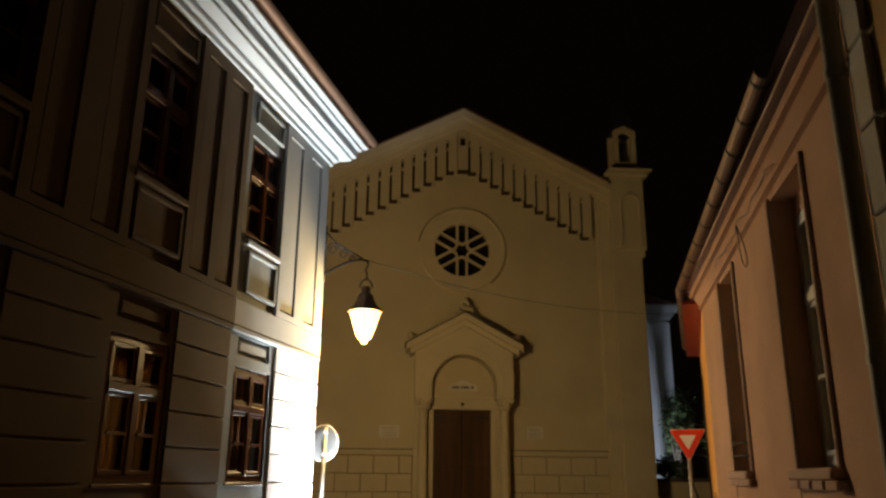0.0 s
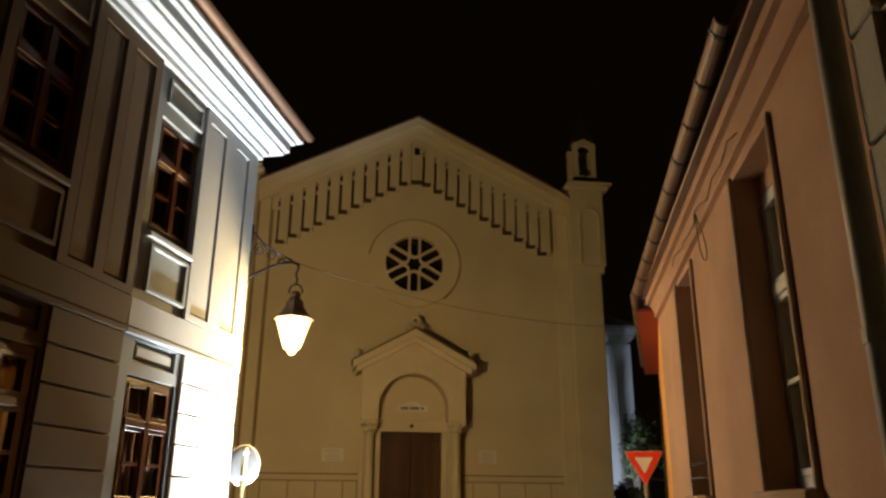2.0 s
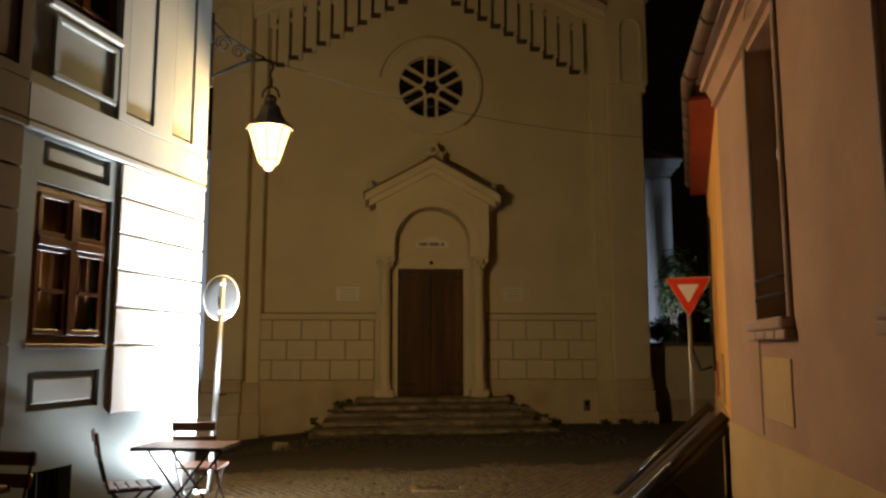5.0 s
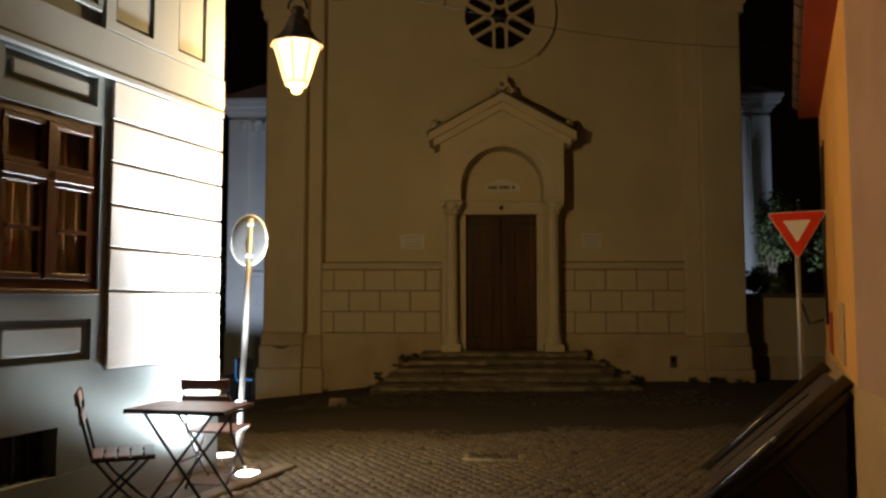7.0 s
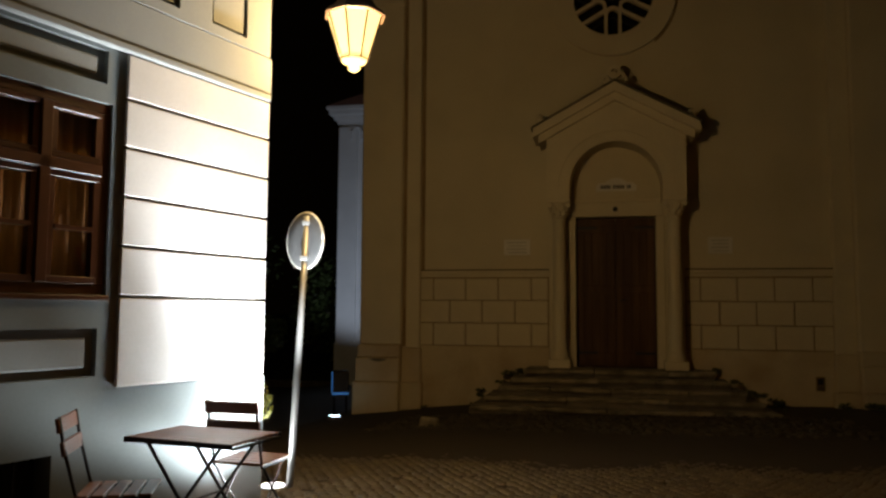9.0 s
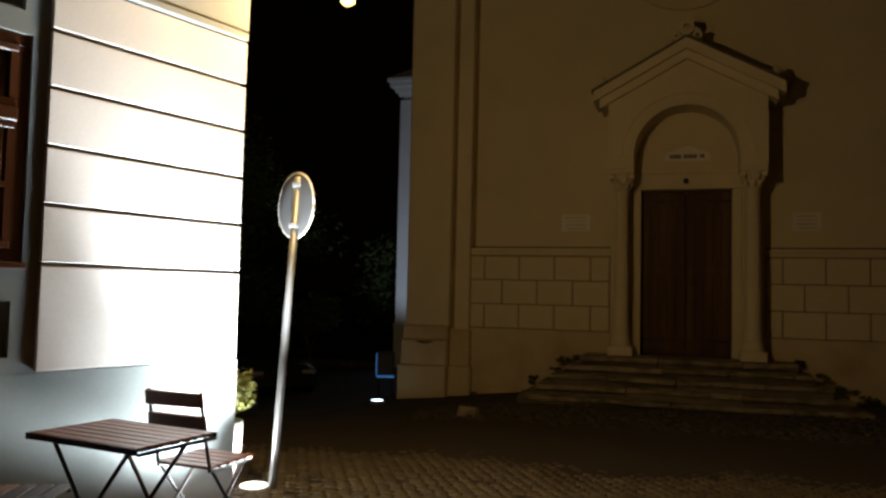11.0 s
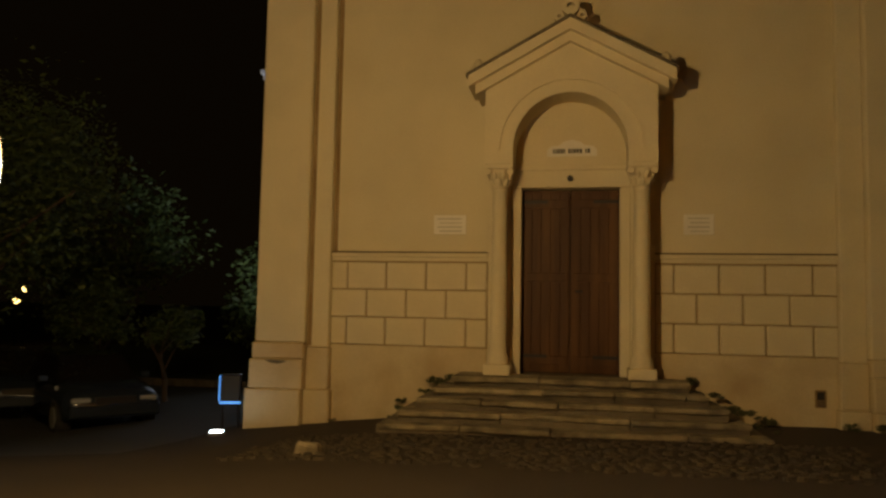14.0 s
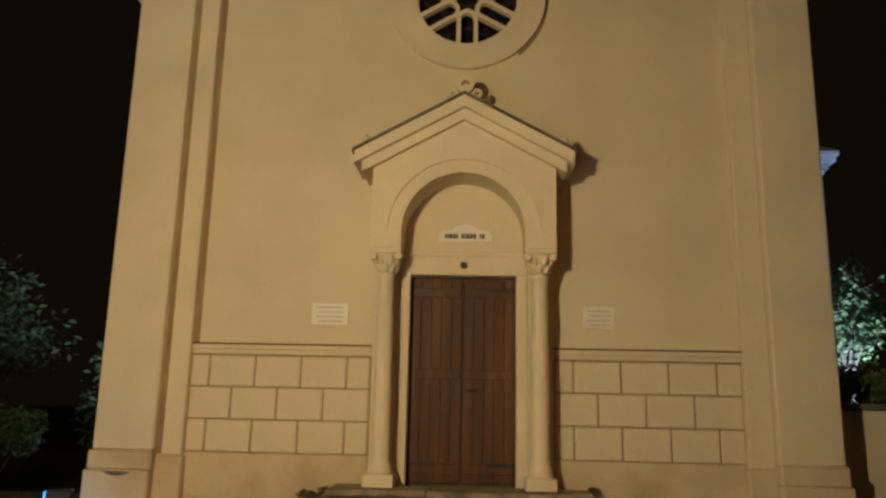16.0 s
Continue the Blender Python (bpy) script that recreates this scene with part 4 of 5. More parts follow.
def rustication(parent, runs, material):
    """Raised plaster courses between grooves, each a piece of its own."""
    zs = (0.985, 1.595, 1.93, 2.265, 2.60, 2.93, 3.25)
    for a, b in runs:
        for z0, z1 in zip(zs, zs[1:]):
            part("plaster_course", boxed(0.0, 0.03, a, b, z0 + 0.012, z1 - 0.012, bevel=0.005), material, parent)


dress_house_a()
# plinth of the corner house
part("plinth", boxed(0.0, 0.006, SEAM, 0.006, -0.5, 0.28), HOUSE_WALL, house_a)
part("plinth", boxed(0.0, 0.006, -12, SEAM, -0.5, 0.28), HOUSE_BROWN_SHADED, house_a)
# thicker render under the white corner, fading into the wall
base = boxed(-0.02, 0.033, -1.74, 0.034, -0.5, 0.985)
for v in base.verts:
    if v.co.x > 0.01 and v.co.y < -1.0:
        v.co.x = -0.003
part("corner_base", base, HOUSE_WALL, house_a)


# ---- pink house: dressing ----
def dress_house_b():
    h = house_b
    for (a, b, z0, z1) in ((-2.12, -1.29, 1.76, 3.80), (-4.73, -3.78, 1.76, 3.90)):
        c, hf = (a + b) / 2, (b - a) / 2
        casement(h, c, hf - 0.002, z0 + 0.02, z1 - 0.15, GREY_WOOD, -0.18, side=-1)
        part("window_lintel", boxed(0.18, 0.5, a + 0.002, b - 0.002, z1 - 0.148, z1 - 0.002), PINK, h)
        # The groove is a dark strip that paints its shadow gap.
        part("wall_groove", boxed(-0.004, 0, b + 0.055, b + 0.075, 0.935, 3.7), SHADE_DARK, h)
        # Unlit room painted as one near-black slab.
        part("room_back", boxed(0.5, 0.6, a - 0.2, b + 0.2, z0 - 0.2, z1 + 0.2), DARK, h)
        part("reveal_bead", boxed(-0.03, 0.0, b, b + 0.05, z0 - 0.02, z1 + 0.03, bevel=0.008), PINK_TRIM, h)
        part("reveal_bead", boxed(-0.03, 0.0, a - 0.05, a, z0 - 0.02, z1 + 0.03, bevel=0.008), PINK_TRIM, h)
        part("apron_panel", boxed(-0.012, 0, a + 0.05, b - 0.05, 1.07, 1.5, bevel=0.006), OCHRE, h)
        sill = part("window_sill", boxed(-0.09, 0.25, a - 0.06, b + 0.06, z0 - 0.08, z0, bevel=0.014), PINK_TRIM, h, "chipped pale stone window sill")
        for i in range(4):
            y = a + 0.02 + (b - a - 0.04) * i / 3
            part("sill_brick", boxed(-0.075, 0.1, y - 0.12, y + 0.115, z0 - 0.14, z0 - 0.082, bevel=0.006), PINK_TRIM, sill)
        if b < -3:
            continue
        strip("guard_bar", [(-0.02, a, z0 + 0.14), (-0.05, a + 0.15, z0 + 0.15), (-0.05, b - 0.15, z0 + 0.15), (-0.02, b, z0 + 0.14)], 0.012, IRON, h, "thin iron guard bar")
        strip("guard_bar", [(-0.02, a, z0 + 0.26), (-0.05, a + 0.15, z0 + 0.27), (-0.05, b - 0.15, z0 + 0.27), (-0.02, b, z0 + 0.26)], 0.010, IRON, h)
    # cove cornice and boards under the eaves, along both bends
    outline = [(0.0, 3.77), (-0.045, 3.78), (-0.05, 3.80), (-0.03, 3.807), (-0.06, 3.87), (-0.09, 3.92), (-0.135, 3.928), (-0.145, 3.955), (-0.12, 3.962), (-0.14, 4.002), (0.0, 4.002)]
    bm = bmesh.new()
    prism(bm, outline, -6.2, 0.0)
    tilt(part("cove_cornice", bm, PINK, h, "moulded pink plaster cornice"), 0.052)
    tilt(part("soffit", boxed(-0.20, 0.0, -6.2, 0.0, 4.006, 4.04), PINK_TRIM, h), 0.056)
    bend = pose(0, 0, 0, 0, 0, -8)
    o = part("red_soffit", boxed(-0.24, 0.0, 0.0, 4.75, 3.86, 3.90), RED_SOFFIT, h, "red painted boards under the eaves")
    o.matrix_basis = bend
    g = [(-0.23 + 0.075 * math.cos(a), 4.06 + 0.075 * math.sin(a)) for a in [math.pi * (1 + i / 8) for i in range(9)]]
    gi = [(-0.23 + 0.066 * math.cos(a), 4.065 + 0.066 * math.sin(a)) for a in [math.pi * (2 - i / 8) for i in range(9)]]
    bm = bmesh.new()
    prism(bm, g + gi, -4.95, 0.03)
    gut = tilt(part("gutter", bm, COPPER, h, "dented half-round metal gutter"), 0.088)
    for i in range(10):
        y = -4.85 + 0.52 * i
        bm = bmesh.new()
        gg = [(-0.23 + 0.083 * math.cos(a), 4.06 + 0.083 * math.sin(a)) for a in [math.pi * (1 + k / 8) for k in range(9)]]
        gh = [(-0.23 + 0.076 * math.cos(a), 4.06 + 0.076 * math.sin(a)) for a in [math.pi * (2 - k / 8) for k in range(9)]]
        prism(bm, gg + gh, y, y + 0.03)
        tilt(part("gutter_strap", bm, IRON, gut), 0.088)
    bm = bmesh.new()
    prism(bm, g + gi, -0.02, 4.8)
    g2 = part("gutter", bm, COPPER, h)
    g2.matrix_basis = bend
    for i in range(8):
        y = 0.4 + 0.55 * i
        bm = bmesh.new()
        prism(bm, gg + gh, y, y + 0.03)
        part("gutter_strap", bm, IRON, g2)
    bm = bmesh.new()
    prism(bm, [(-0.17, 4.0), (3.5, 4.0), (3.5, 6.2), (-0.17, 4.11)], 0.0, 4.8)
    r2 = part("roof_bend", bm, ROOF_TILE, h)
    r2.matrix_basis = bend
    for i, z in enumerate((2.05, 2.55)):
        hk = strip("iron_hook", [(0, 3.9, z), (-0.25, 3.9, z + 0.03), (-0.30, 3.9, z + 0.1)], 0.012, IRON, h)
        hk.matrix_basis = bend
    # cables and sunk panels on the far stretch
    for nm, pts, rr in (("hose", [(-0.28, 3.95, 2.6), (-0.31, 4.0, 2.1), (-0.30, 4.0, 1.55), (-0.2, 4.0, 1.25), (-0.05, 3.95, 1.3)], 0.018), ("wall_cable", [(-0.02, 3.75, 3.3), (-0.03, 3.76, 2.4), (-0.025, 3.74, 1.7), (-0.02, 3.75, 1.25)], 0.016), ("wall_cable", [(-0.02, 3.4, 3.3), (-0.03, 3.45, 2.2), (-0.05, 3.6, 1.9), (-0.03, 3.5, 1.5)], 0.010)):
        o = strip(nm, pts, rr, IRON, h, "dark cable hanging on the wall")
        o.matrix_basis = bend
    for y0_, z0_, z1_ in ((3.0, 0.95, 1.40), (1.1, 0.98, 1.5)):
        o = part("apron_panel", boxed(-0.014, 0, y0_, y0_ + 0.55, z0_, z1_, bevel=0.006), RED_SOFFIT if y0_ > 2 else OCHRE, h)
        o.matrix_basis = bend
    # loose wires under the cornice
    wire = [(-0.075 - 0.02 * math.sin(i * 1.9), -1.6 - 0.18 * i, 3.93 + 0.008 * i + 0.03 * math.sin(i * 1.1)) for i in range(16)]
    strip("loose_wire", wire, 0.005, IRON, h, "thin dark wire sagging below the eaves")
    loop = [(-0.09 + 0.05 * math.sin(math.pi * i / 12), -2.9 - 0.10 * math.sin(2 * math.pi * i / 12), 3.98 - 0.40 * math.sin(math.pi * i / 12)) for i in range(13)]
    strip("loose_wire", loop, 0.005, IRON, h)
    part("plinth", boxed(-0.014, 0, -6.2, 0.0, -0.5, 0.93, bevel=0.006), OCHRE, h)
    o = part("plinth", boxed(-0.014, 0, 0.0, 4.8, -0.5, 0.93, bevel=0.006), OCHRE, h)
    o.matrix_basis = bend
    part("end_wall", boxed(0.5, 6, -6.2, -5.7, -0.5, 3.92), PINK, h)
    o = part("far_end_wall", boxed(0.5, 5, 4.3, 4.8, -0.5, 3.92), PINK, h)
    o.matrix_basis = bend


dress_house_b()

# ---- ochre house nearest the start ----
house_c = root("ochre_house", pose(1.69, 2.60, 0, 0, 0, -14), "ochre rendered house with grey corner stones", "house")
part("street_wall", boxed(0.02, 0.5, -9, -0.22, -0.5, 6.2), OCHRE, house_c)
part("end_wall", boxed(0.5, 6, -0.5, 0.0, -0.5, 6.2), OCHRE, house_c)
part("corner_core", boxed(0.02, 0.5, -0.22, 0.0, -0.5, 6.2), QUOIN, house_c)
part("eaves", boxed(-0.35, 0.5, -9, 0.2, 6.2, 6.4, bevel=0.03), HOUSE_TRIM, house_c)
bm = bmesh.new()
prism(bm, [(-0.4, 6.4), (6.4, 6.4), (3, 9.0)], -9, 0.2)
part("roof", bm, ROOF_TILE, house_c)
for i in range(15):
    part("corner_stone", boxed(-0.02, 0.02, -0.21, 0.0, -0.1 + 0.42 * i, 0.305 + 0.42 * i, bevel=0.008), QUOIN, house_c)
bm = bmesh.new()
rod(bm, (-0.04, 0.10, -0.3), (-0.04, 0.10, 6.2), 0.050, 16)
dp = part("downpipe", bm, ZINC, house_c, "grey zinc downpipe", True)
for z in (0.75, 2.18, 3.6, 5.0):
    bm = bmesh.new()
    rod(bm, (-0.04, 0.10, z), (-0.04, 0.10, z + 0.05), 0.057, 16)
    rod(bm, (-0.04, 0.10, z + 0.025), (0.03, 0.0, z + 0.025), 0.012, 6)
    part("pipe_collar", bm, ZINC, dp)

# ---- lantern on its bracket ----
LX, LY = -0.855, 10.93
lantern = root("wall_lantern", pose(LX, LY, 0), "lit tapering street lantern on a scrolled iron bracket", "street lamp")


def build_lantern():
    cx, cy = -1.49 - LX, 10.65 - LY
    reach = math.hypot(cx, cy) + 0.03
    d = Vector((-cx, -cy, 0)).normalized()
    arm = []
    for i in range(15):
        t = i / 14
        p = Vector((cx, cy, 0)) + d * (reach * t)
        arm.append((p.x, p.y, 4.55 + 0.34 * math.sin(t * math.pi * 0.5) - 0.04 * max(t - 0.85, 0) * 6))
    strip("bracket_arm", arm, 0.018, IRON, lantern, "curved wrought iron arm")
    strip("bracket_stay", [(cx, cy, 5.25), (cx * 0.75, cy * 0.75, 5.08), (cx * 0.45, cy * 0.45, 4.98), (cx * 0.12, cy * 0.12, 4.9)], 0.012, IRON, lantern)
    for k, (t, r) in enumerate(((0.18, 0.10), (0.42, 0.08), (0.62, 0.06))):
        c = Vector((cx, cy, 0)) + d * (reach * t)
        zc = 4.98 - 0.06 * k
        strip("bracket_scroll", [(c.x + d.x * r * (1 - j / 26) * math.cos(j * 0.55), c.y + d.y * r * (1 - j / 26) * math.cos(j * 0.55), zc + r * (1 - j / 26) * math.sin(j * 0.55)) for j in range(20)], 0.008, IRON, lantern, res=6)
    part("wall_plate", boxed(cx - 0.03, cx + 0.03, cy - 0.03, cy + 0.03, 4.45, 5.32, bevel=0.008), IRON, lantern)
    strip("hanger", [(0, 0, 4.88), (0.02, 0, 4.80), (-0.015, 0, 4.72), (0.01, 0, 4.64), (0, 0, 4.56)], 0.014, IRON, lantern)
    hoop = [(0.095 * math.cos(t), 0, 4.44 + 0.13 * math.sin(t)) for t in [math.pi * i / 12 for i in range(13)]]
    strip("hoop", hoop, 0.012, IRON, lantern)
    bm = bmesh.new()
    lathe(bm, [(0.05, 4.46), (0.075, 4.42), (0.06, 4.38), (0.11, 4.32), (0.13, 4.24), (0.19, 4.15), (0.265, 4.085), (0.275, 4.06), (0.255, 4.055)], 8)
    part("hood", bm, HOOD, lantern, "dark eight-sided metal hood")
    bm = bmesh.new()
    n = 8
    for i in range(n):
        a0, a1 = 2 * math.pi * i / n, 2 * math.pi * (i + 1) / n
        rod(bm, (0.243 * math.cos(a0), 0.243 * math.sin(a0), 4.055), (0.122 * math.cos(a0), 0.122 * math.sin(a0), 3.68), 0.008, 6)
        rod(bm, (0.122 * math.cos(a0), 0.122 * math.sin(a0), 3.68), (0.122 * math.cos(a1), 0.122 * math.sin(a1), 3.68), 0.008, 6)
    part("glazing_frame", bm, IRON, lantern)
    for i in range(n):
        a0, a1 = 2 * math.pi * i / n, 2 * math.pi * (i + 1) / n
        bm = bmesh.new()
        q = [bm.verts.new(v) for v in ((0.236 * math.cos(a0), 0.236 * math.sin(a0), 4.055), (0.236 * math.cos(a1), 0.236 * math.sin(a1), 4.055), (0.117 * math.cos(a1), 0.117 * math.sin(a1), 3.685), (0.117 * math.cos(a0), 0.117 * math.sin(a0), 3.685))]
        f = bm.faces.new(q)
        r = bmesh.ops.extrude_face_region(bm, geom=[f])
        for v in [e for e in r["geom"] if isinstance(e, bmesh.types.BMVert)]:
            v.co.x *= 0.985
            v.co.y *= 0.985
        p = part("glass_pane", bm, BULB, lantern, "frosted pane glowing warm white")
        p.visible_shadow = False
    bm = bmesh.new()
    lathe(bm, [(0.12, 3.685), (0.10, 3.655), (0.05, 3.63), (0.055, 3.60), (0.02, 3.575)], 8)
    fin = part("bottom_finial", bm, BULB, lantern)
    fin.visible_shadow = False


build_lantern()
ca, cb = Vector((LX, LY, 4.88)), Vector((5.0, 12.5, 4.5))
span = root("overhead_cable", pose(0, 0, 0), "thin dark cable strung from the lantern bracket to the pink house", "cable")
strip("wire", [ca.lerp(cb, i / 24) - Vector((0, 0, 1.0 * (i / 24) * (1 - i / 24))) for i in range(25)], 0.0035, IRON, span, res=6)

# ---- traffic mirror on a leaning pole ----
MIRROR_BACK = mat("mirror_shell", (0.12, 0.123, 0.126), 0.4, 0.2, grain=0.2, stain=0.3, stain_scale=6)
mirror = root("traffic_mirror", pose(-1.418, 11.059, 0), "round traffic mirror seen from behind on a leaning galvanised pole", "traffic mirror")
bm = bmesh.new()
rod(bm, (0, 0, -0.1), (0.045, 0.17, 2.36), 0.030, 16)
part("pole", bm, GALV, mirror, "leaning galvanised steel pole", True)
bm = bmesh.new()
lathe(bm, [(0.275, -0.012), (0.28, 0.0), (0.265, 0.010), (0.15, 0.022), (0.02, 0.026)], 40)
disc = part("mirror_back", bm, MIRROR_BACK, mirror, "domed grey mirror shell", True)
MIR = Matrix.Translation((0.01, 0.20, 2.14)) @ Vector((0.50, 0.866, 0.0)).to_track_quat("-Z", "Y").to_matrix().to_4x4()
disc.matrix_basis = MIR @ Matrix.Scale(0.92, 4)
bm = bmesh.new()
ring = [(0.278 * math.cos(2 * math.pi * i / 40), 0.278 * math.sin(2 * math.pi * i / 40), -0.004) for i in range(41)]
rim = strip("rim", ring, 0.010, SIGN_WHITE, disc, "pale rubber rim")
for z in (1.98, 2.30):
    k = z / 2.36
    part("clamp", boxed(0.045 * k - 0.036, 0.045 * k + 0.036, 0.17 * k - 0.034, 0.17 * k + 0.05, z - 0.02, z + 0.02, bevel=0.006), GALV, mirror)

# ---- give-way sign ----
sign = root("give_way_sign", pose(4.12, 11.2, ground_z(4.12, 11.2), 0, 0, -28), "red and white give-way sign on a thin pole", "road sign")
GZ = ground_z(4.12, 11.2)
bm = bmesh.new()
rod(bm, (0, 0.03, -0.1), (-0.01, 0.03, 2.38 - GZ), 0.022, 12)
part("pole", bm, GALV, sign, smooth=True)


def rounded_triangle(h, r):
    pts = []
    for k in range(3):
        a = radians(-90 + 120 * k)
        c = Vector((math.cos(a), math.sin(a))) * (h - 2 * r)
        for i in range(6):
            b = a + radians(-60 + 24 * i)
            pts.append((c.x + r * math.cos(b), c.y + r * math.sin(b)))
    return pts


for nm, h, r, y0, y1, mt in (("plate", 0.318, 0.02, -0.004, 0.004, SIGN_WHITE), ("red_border", 0.306, 0.018, -0.0075, -0.0042, SIGN_RED), ("white_field", 0.148, 0.008, -0.0105, -0.0077, SIGN_WHITE)):
    bm = bmesh.new()
    prism(bm, [(x, z + 2.245 - GZ) for x, z in rounded_triangle(h, r)], y0, y1)
    part(nm, bm, mt, sign)

# ---- cellar hatch beside the pink house ----
hatch = root("cellar_hatch", pose(3.58, 9.1, -0.075, 0, 0, -18), "dark sloping timber cellar hatch against the wall", "cellar hatch")
TIMBER = mat("tarred_timber", (0.045, 0.03, 0.02), 0.7, grain=0.5, grain_scale=15, stain=0.4, bump=0.4, bump_scale=30)
bm = bmesh.new()
prism(bm, [(-0.03, -0.3), (-1.02, -0.3), (-1.02, 0.0), (-0.03, 0.93)], 0.06, 1.3)
part("cheek", bm, TIMBER, hatch)
RAIL = mat("lacquered_rail", (0.03, 0.02, 0.014), 0.28, grain=0.4, grain_scale=15, stain=0.3, bump=0.1)
for y in (0.0, 1.3):
    for off, rr in ((0.0, 0.055), (-0.095, 0.05)):
        bm = bmesh.new()
        rod(bm, (0.0, y + 0.02, 1.03 + off), (-1.12, y + 0.02, -0.04 + off), rr, 16)
        part("rail", bm, RAIL, hatch, "rounded dark lacquered rail", True)
bm = bmesh.new()
prism(bm, [(-0.03, 0.935), (-1.03, 0.0), (-1.03, 0.035), (-0.03, 0.975)], 0.075, 1.24)
part("lid", bm, TIMBER, hatch)
for y in (0.35, 0.85):
    bm = bmesh.new()
    prism(bm, [(-0.2, 0.818), (-0.9, 0.159), (-0.9, 0.171), (-0.2, 0.83)], y, y + 0.05)
    part("strap_hinge", bm, IRON, hatch, "flat iron strap")
bm = bmesh.new()
rod(bm, (-0.15, 0.045, 0.1), (-0.55, 0.045, 0.5), 0.03, 8)
part("brace", bm, TIMBER, hatch)
bm = bmesh.new()
rod(bm, (-0.50, -0.045, 0.60), (-0.53, -0.045, 0.57), 0.016, 10)
part("bolt", bm, GALV, hatch, "bright metal bolt head")


# ---- folding table and chairs ----
def legs_x(name, parent, x0, x1, y, z, r, material):
    """One crossed pair of flat-bar legs in the plane y."""
    for a, b in ((x0, x1), (x1, x0)):
        bm = bmesh.new()
        rod(bm, (a, y, 0.0), (b, y, z), r, 8)
        part(name, bm, material, parent, smooth=True)


def folding_table(m, label, lx, ly):
    t = root("folding_table", m, label, "table", "terrace tables")
    n = 7
    w = ly / n
    for i in range(n):
        part("slat", boxed(-lx / 2 + 0.012, lx / 2 - 0.012, -ly / 2 + w * i + 0.004, -ly / 2 + w * (i + 1) - 0.004, 0.712, 0.732, bevel=0.003), SLAT_WOOD, t)
    part("rim_bar", boxed(-lx / 2, lx / 2, -ly / 2 - 0.008, -ly / 2, 0.700, 0.730), IRON, t)
    part("rim_bar", boxed(-lx / 2, lx / 2, ly / 2, ly / 2 + 0.008, 0.700, 0.730), IRON, t)
    for s in (-1, 1):
        part("rim_bar", boxed(s * lx / 2 - 0.006, s * lx / 2 + 0.006, -ly / 2, ly / 2, 0.695, 0.711), IRON, t)
        legs_x("leg", t, -0.27, 0.27, s * (ly / 2 - 0.06), 0.70, 0.011, IRON)
    for x in (-0.26, 0.26):
        bm = bmesh.new()
        rod(bm, (x, -ly / 2 + 0.06, 0.03), (x, ly / 2 - 0.06, 0.03), 0.008, 8)
        part("stretcher", bm, IRON, t)
    bm = bmesh.new()
    rod(bm, (0, -ly / 2 + 0.06, 0.35), (0, ly / 2 - 0.06, 0.35), 0.008, 8)
    part("stretcher", bm, IRON, t)
    return t


def folding_chair(m, label):
    """Seat faces +x; the back stands at -x."""
    c = root("folding_chair", m, label, "chair", "terrace chairs")
    for i in range(5):
        x = -0.17 + 0.085 * i
        part("seat_slat", boxed(x - 0.035, x + 0.035, -0.20, 0.20, 0.437, 0.455, bevel=0.004), SLAT_WOOD, c)
    for z, h in ((0.80, 0.085), (0.67, 0.085)):
        b = boxed(-0.012, 0.012, -0.205, 0.205, 0, h, bevel=0.005)
        o = part("back_slat", b, SLAT_WOOD, c)
        o.matrix_basis = pose(-0.265 - 0.03 * (z > 0.7), 0, z, 0, -9, 0)
    for s in (-1, 1):
        y = s * 0.185
        strip("back_leg", [(-0.30, y, 0.89), (-0.27, y, 0.72), (-0.20, y, 0.46), (-0.06, y, 0.28), (0.10, y, 0.12), (0.24, y, 0.0)], 0.010, IRON, c)
        strip("front_leg", [(-0.26, y * 0.9, 0.0), (-0.12, y * 0.9, 0.14), (0.04, y * 0.9, 0.30), (0.17, y * 0.9, 0.43)], 0.010, IRON, c)
        part("seat_rail", boxed(-0.20, 0.20, y - 0.008, y + 0.008, 0.420, 0.437), IRON, c)
    for x, z in ((0.2, 0.03), (-0.23, 0.03)):
        bm = bmesh.new()
        rod(bm, (x, -0.18, z), (x, 0.18, z), 0.007, 6)
        part("stretcher", bm, IRON, c)
    return c


gz = lambda x, y: ground_z(x, y) + 0.012
folding_table(pose(-1.19, 9.15, 0.012, 0, 0, -9), "brown slatted folding table with black iron legs by the wall", 0.78, 0.50)
folding_chair(pose(-1.55, 8.84, gz(-1.6, 9.0), 0, 0, 24), "folding slatted wooden chair pulled askew from the table")
folding_chair(pose(-1.25, 9.96, 0.0, 0, 0, 86), "folding slatted wooden chair turned away behind the table")
folding_table(pose(-2.08, 6.70, gz(-1.7, 6.6), 0, 0, -17), "brown slatted folding table with black iron legs near the cellar vent", 0.62, 0.80)
folding_chair(pose(-1.94, 7.06, gz(-1.6, 7.0), 0, 0, -106), "folding slatted wooden chair at the smaller table")

# ---- planter with clipped bush past the corner ----
planter = root("planter", pose(-1.86, 11.03, ground_z(-1.86, 11.03)), "tall white tapered planter with a clipped round bush", "planter")
POT = mat("white_pot", (0.78, 0.78, 0.76), 0.5, grain=0.1, stain=0.2)
bm = bmesh.new()
lathe(bm, [(0.078, 0.0), (0.086, 0.012), (0.115, 0.10), (0.142, 0.20), (0.158, 0.30), (0.165, 0.40), (0.167, 0.485), (0.163, 0.495), (0.152, 0.49), (0.148, 0.44), (0.05, 0.435)], 28)
part("pot", bm, POT, planter, smooth=True)
bush = leaf_mass("clipped_bush", (0, 0, 0.70), (0.28, 0.28, 0.245), 5000, 0.022, BOX_LEAF, planter, 21, 60, "dense small yellow-green leaves", 0.3)

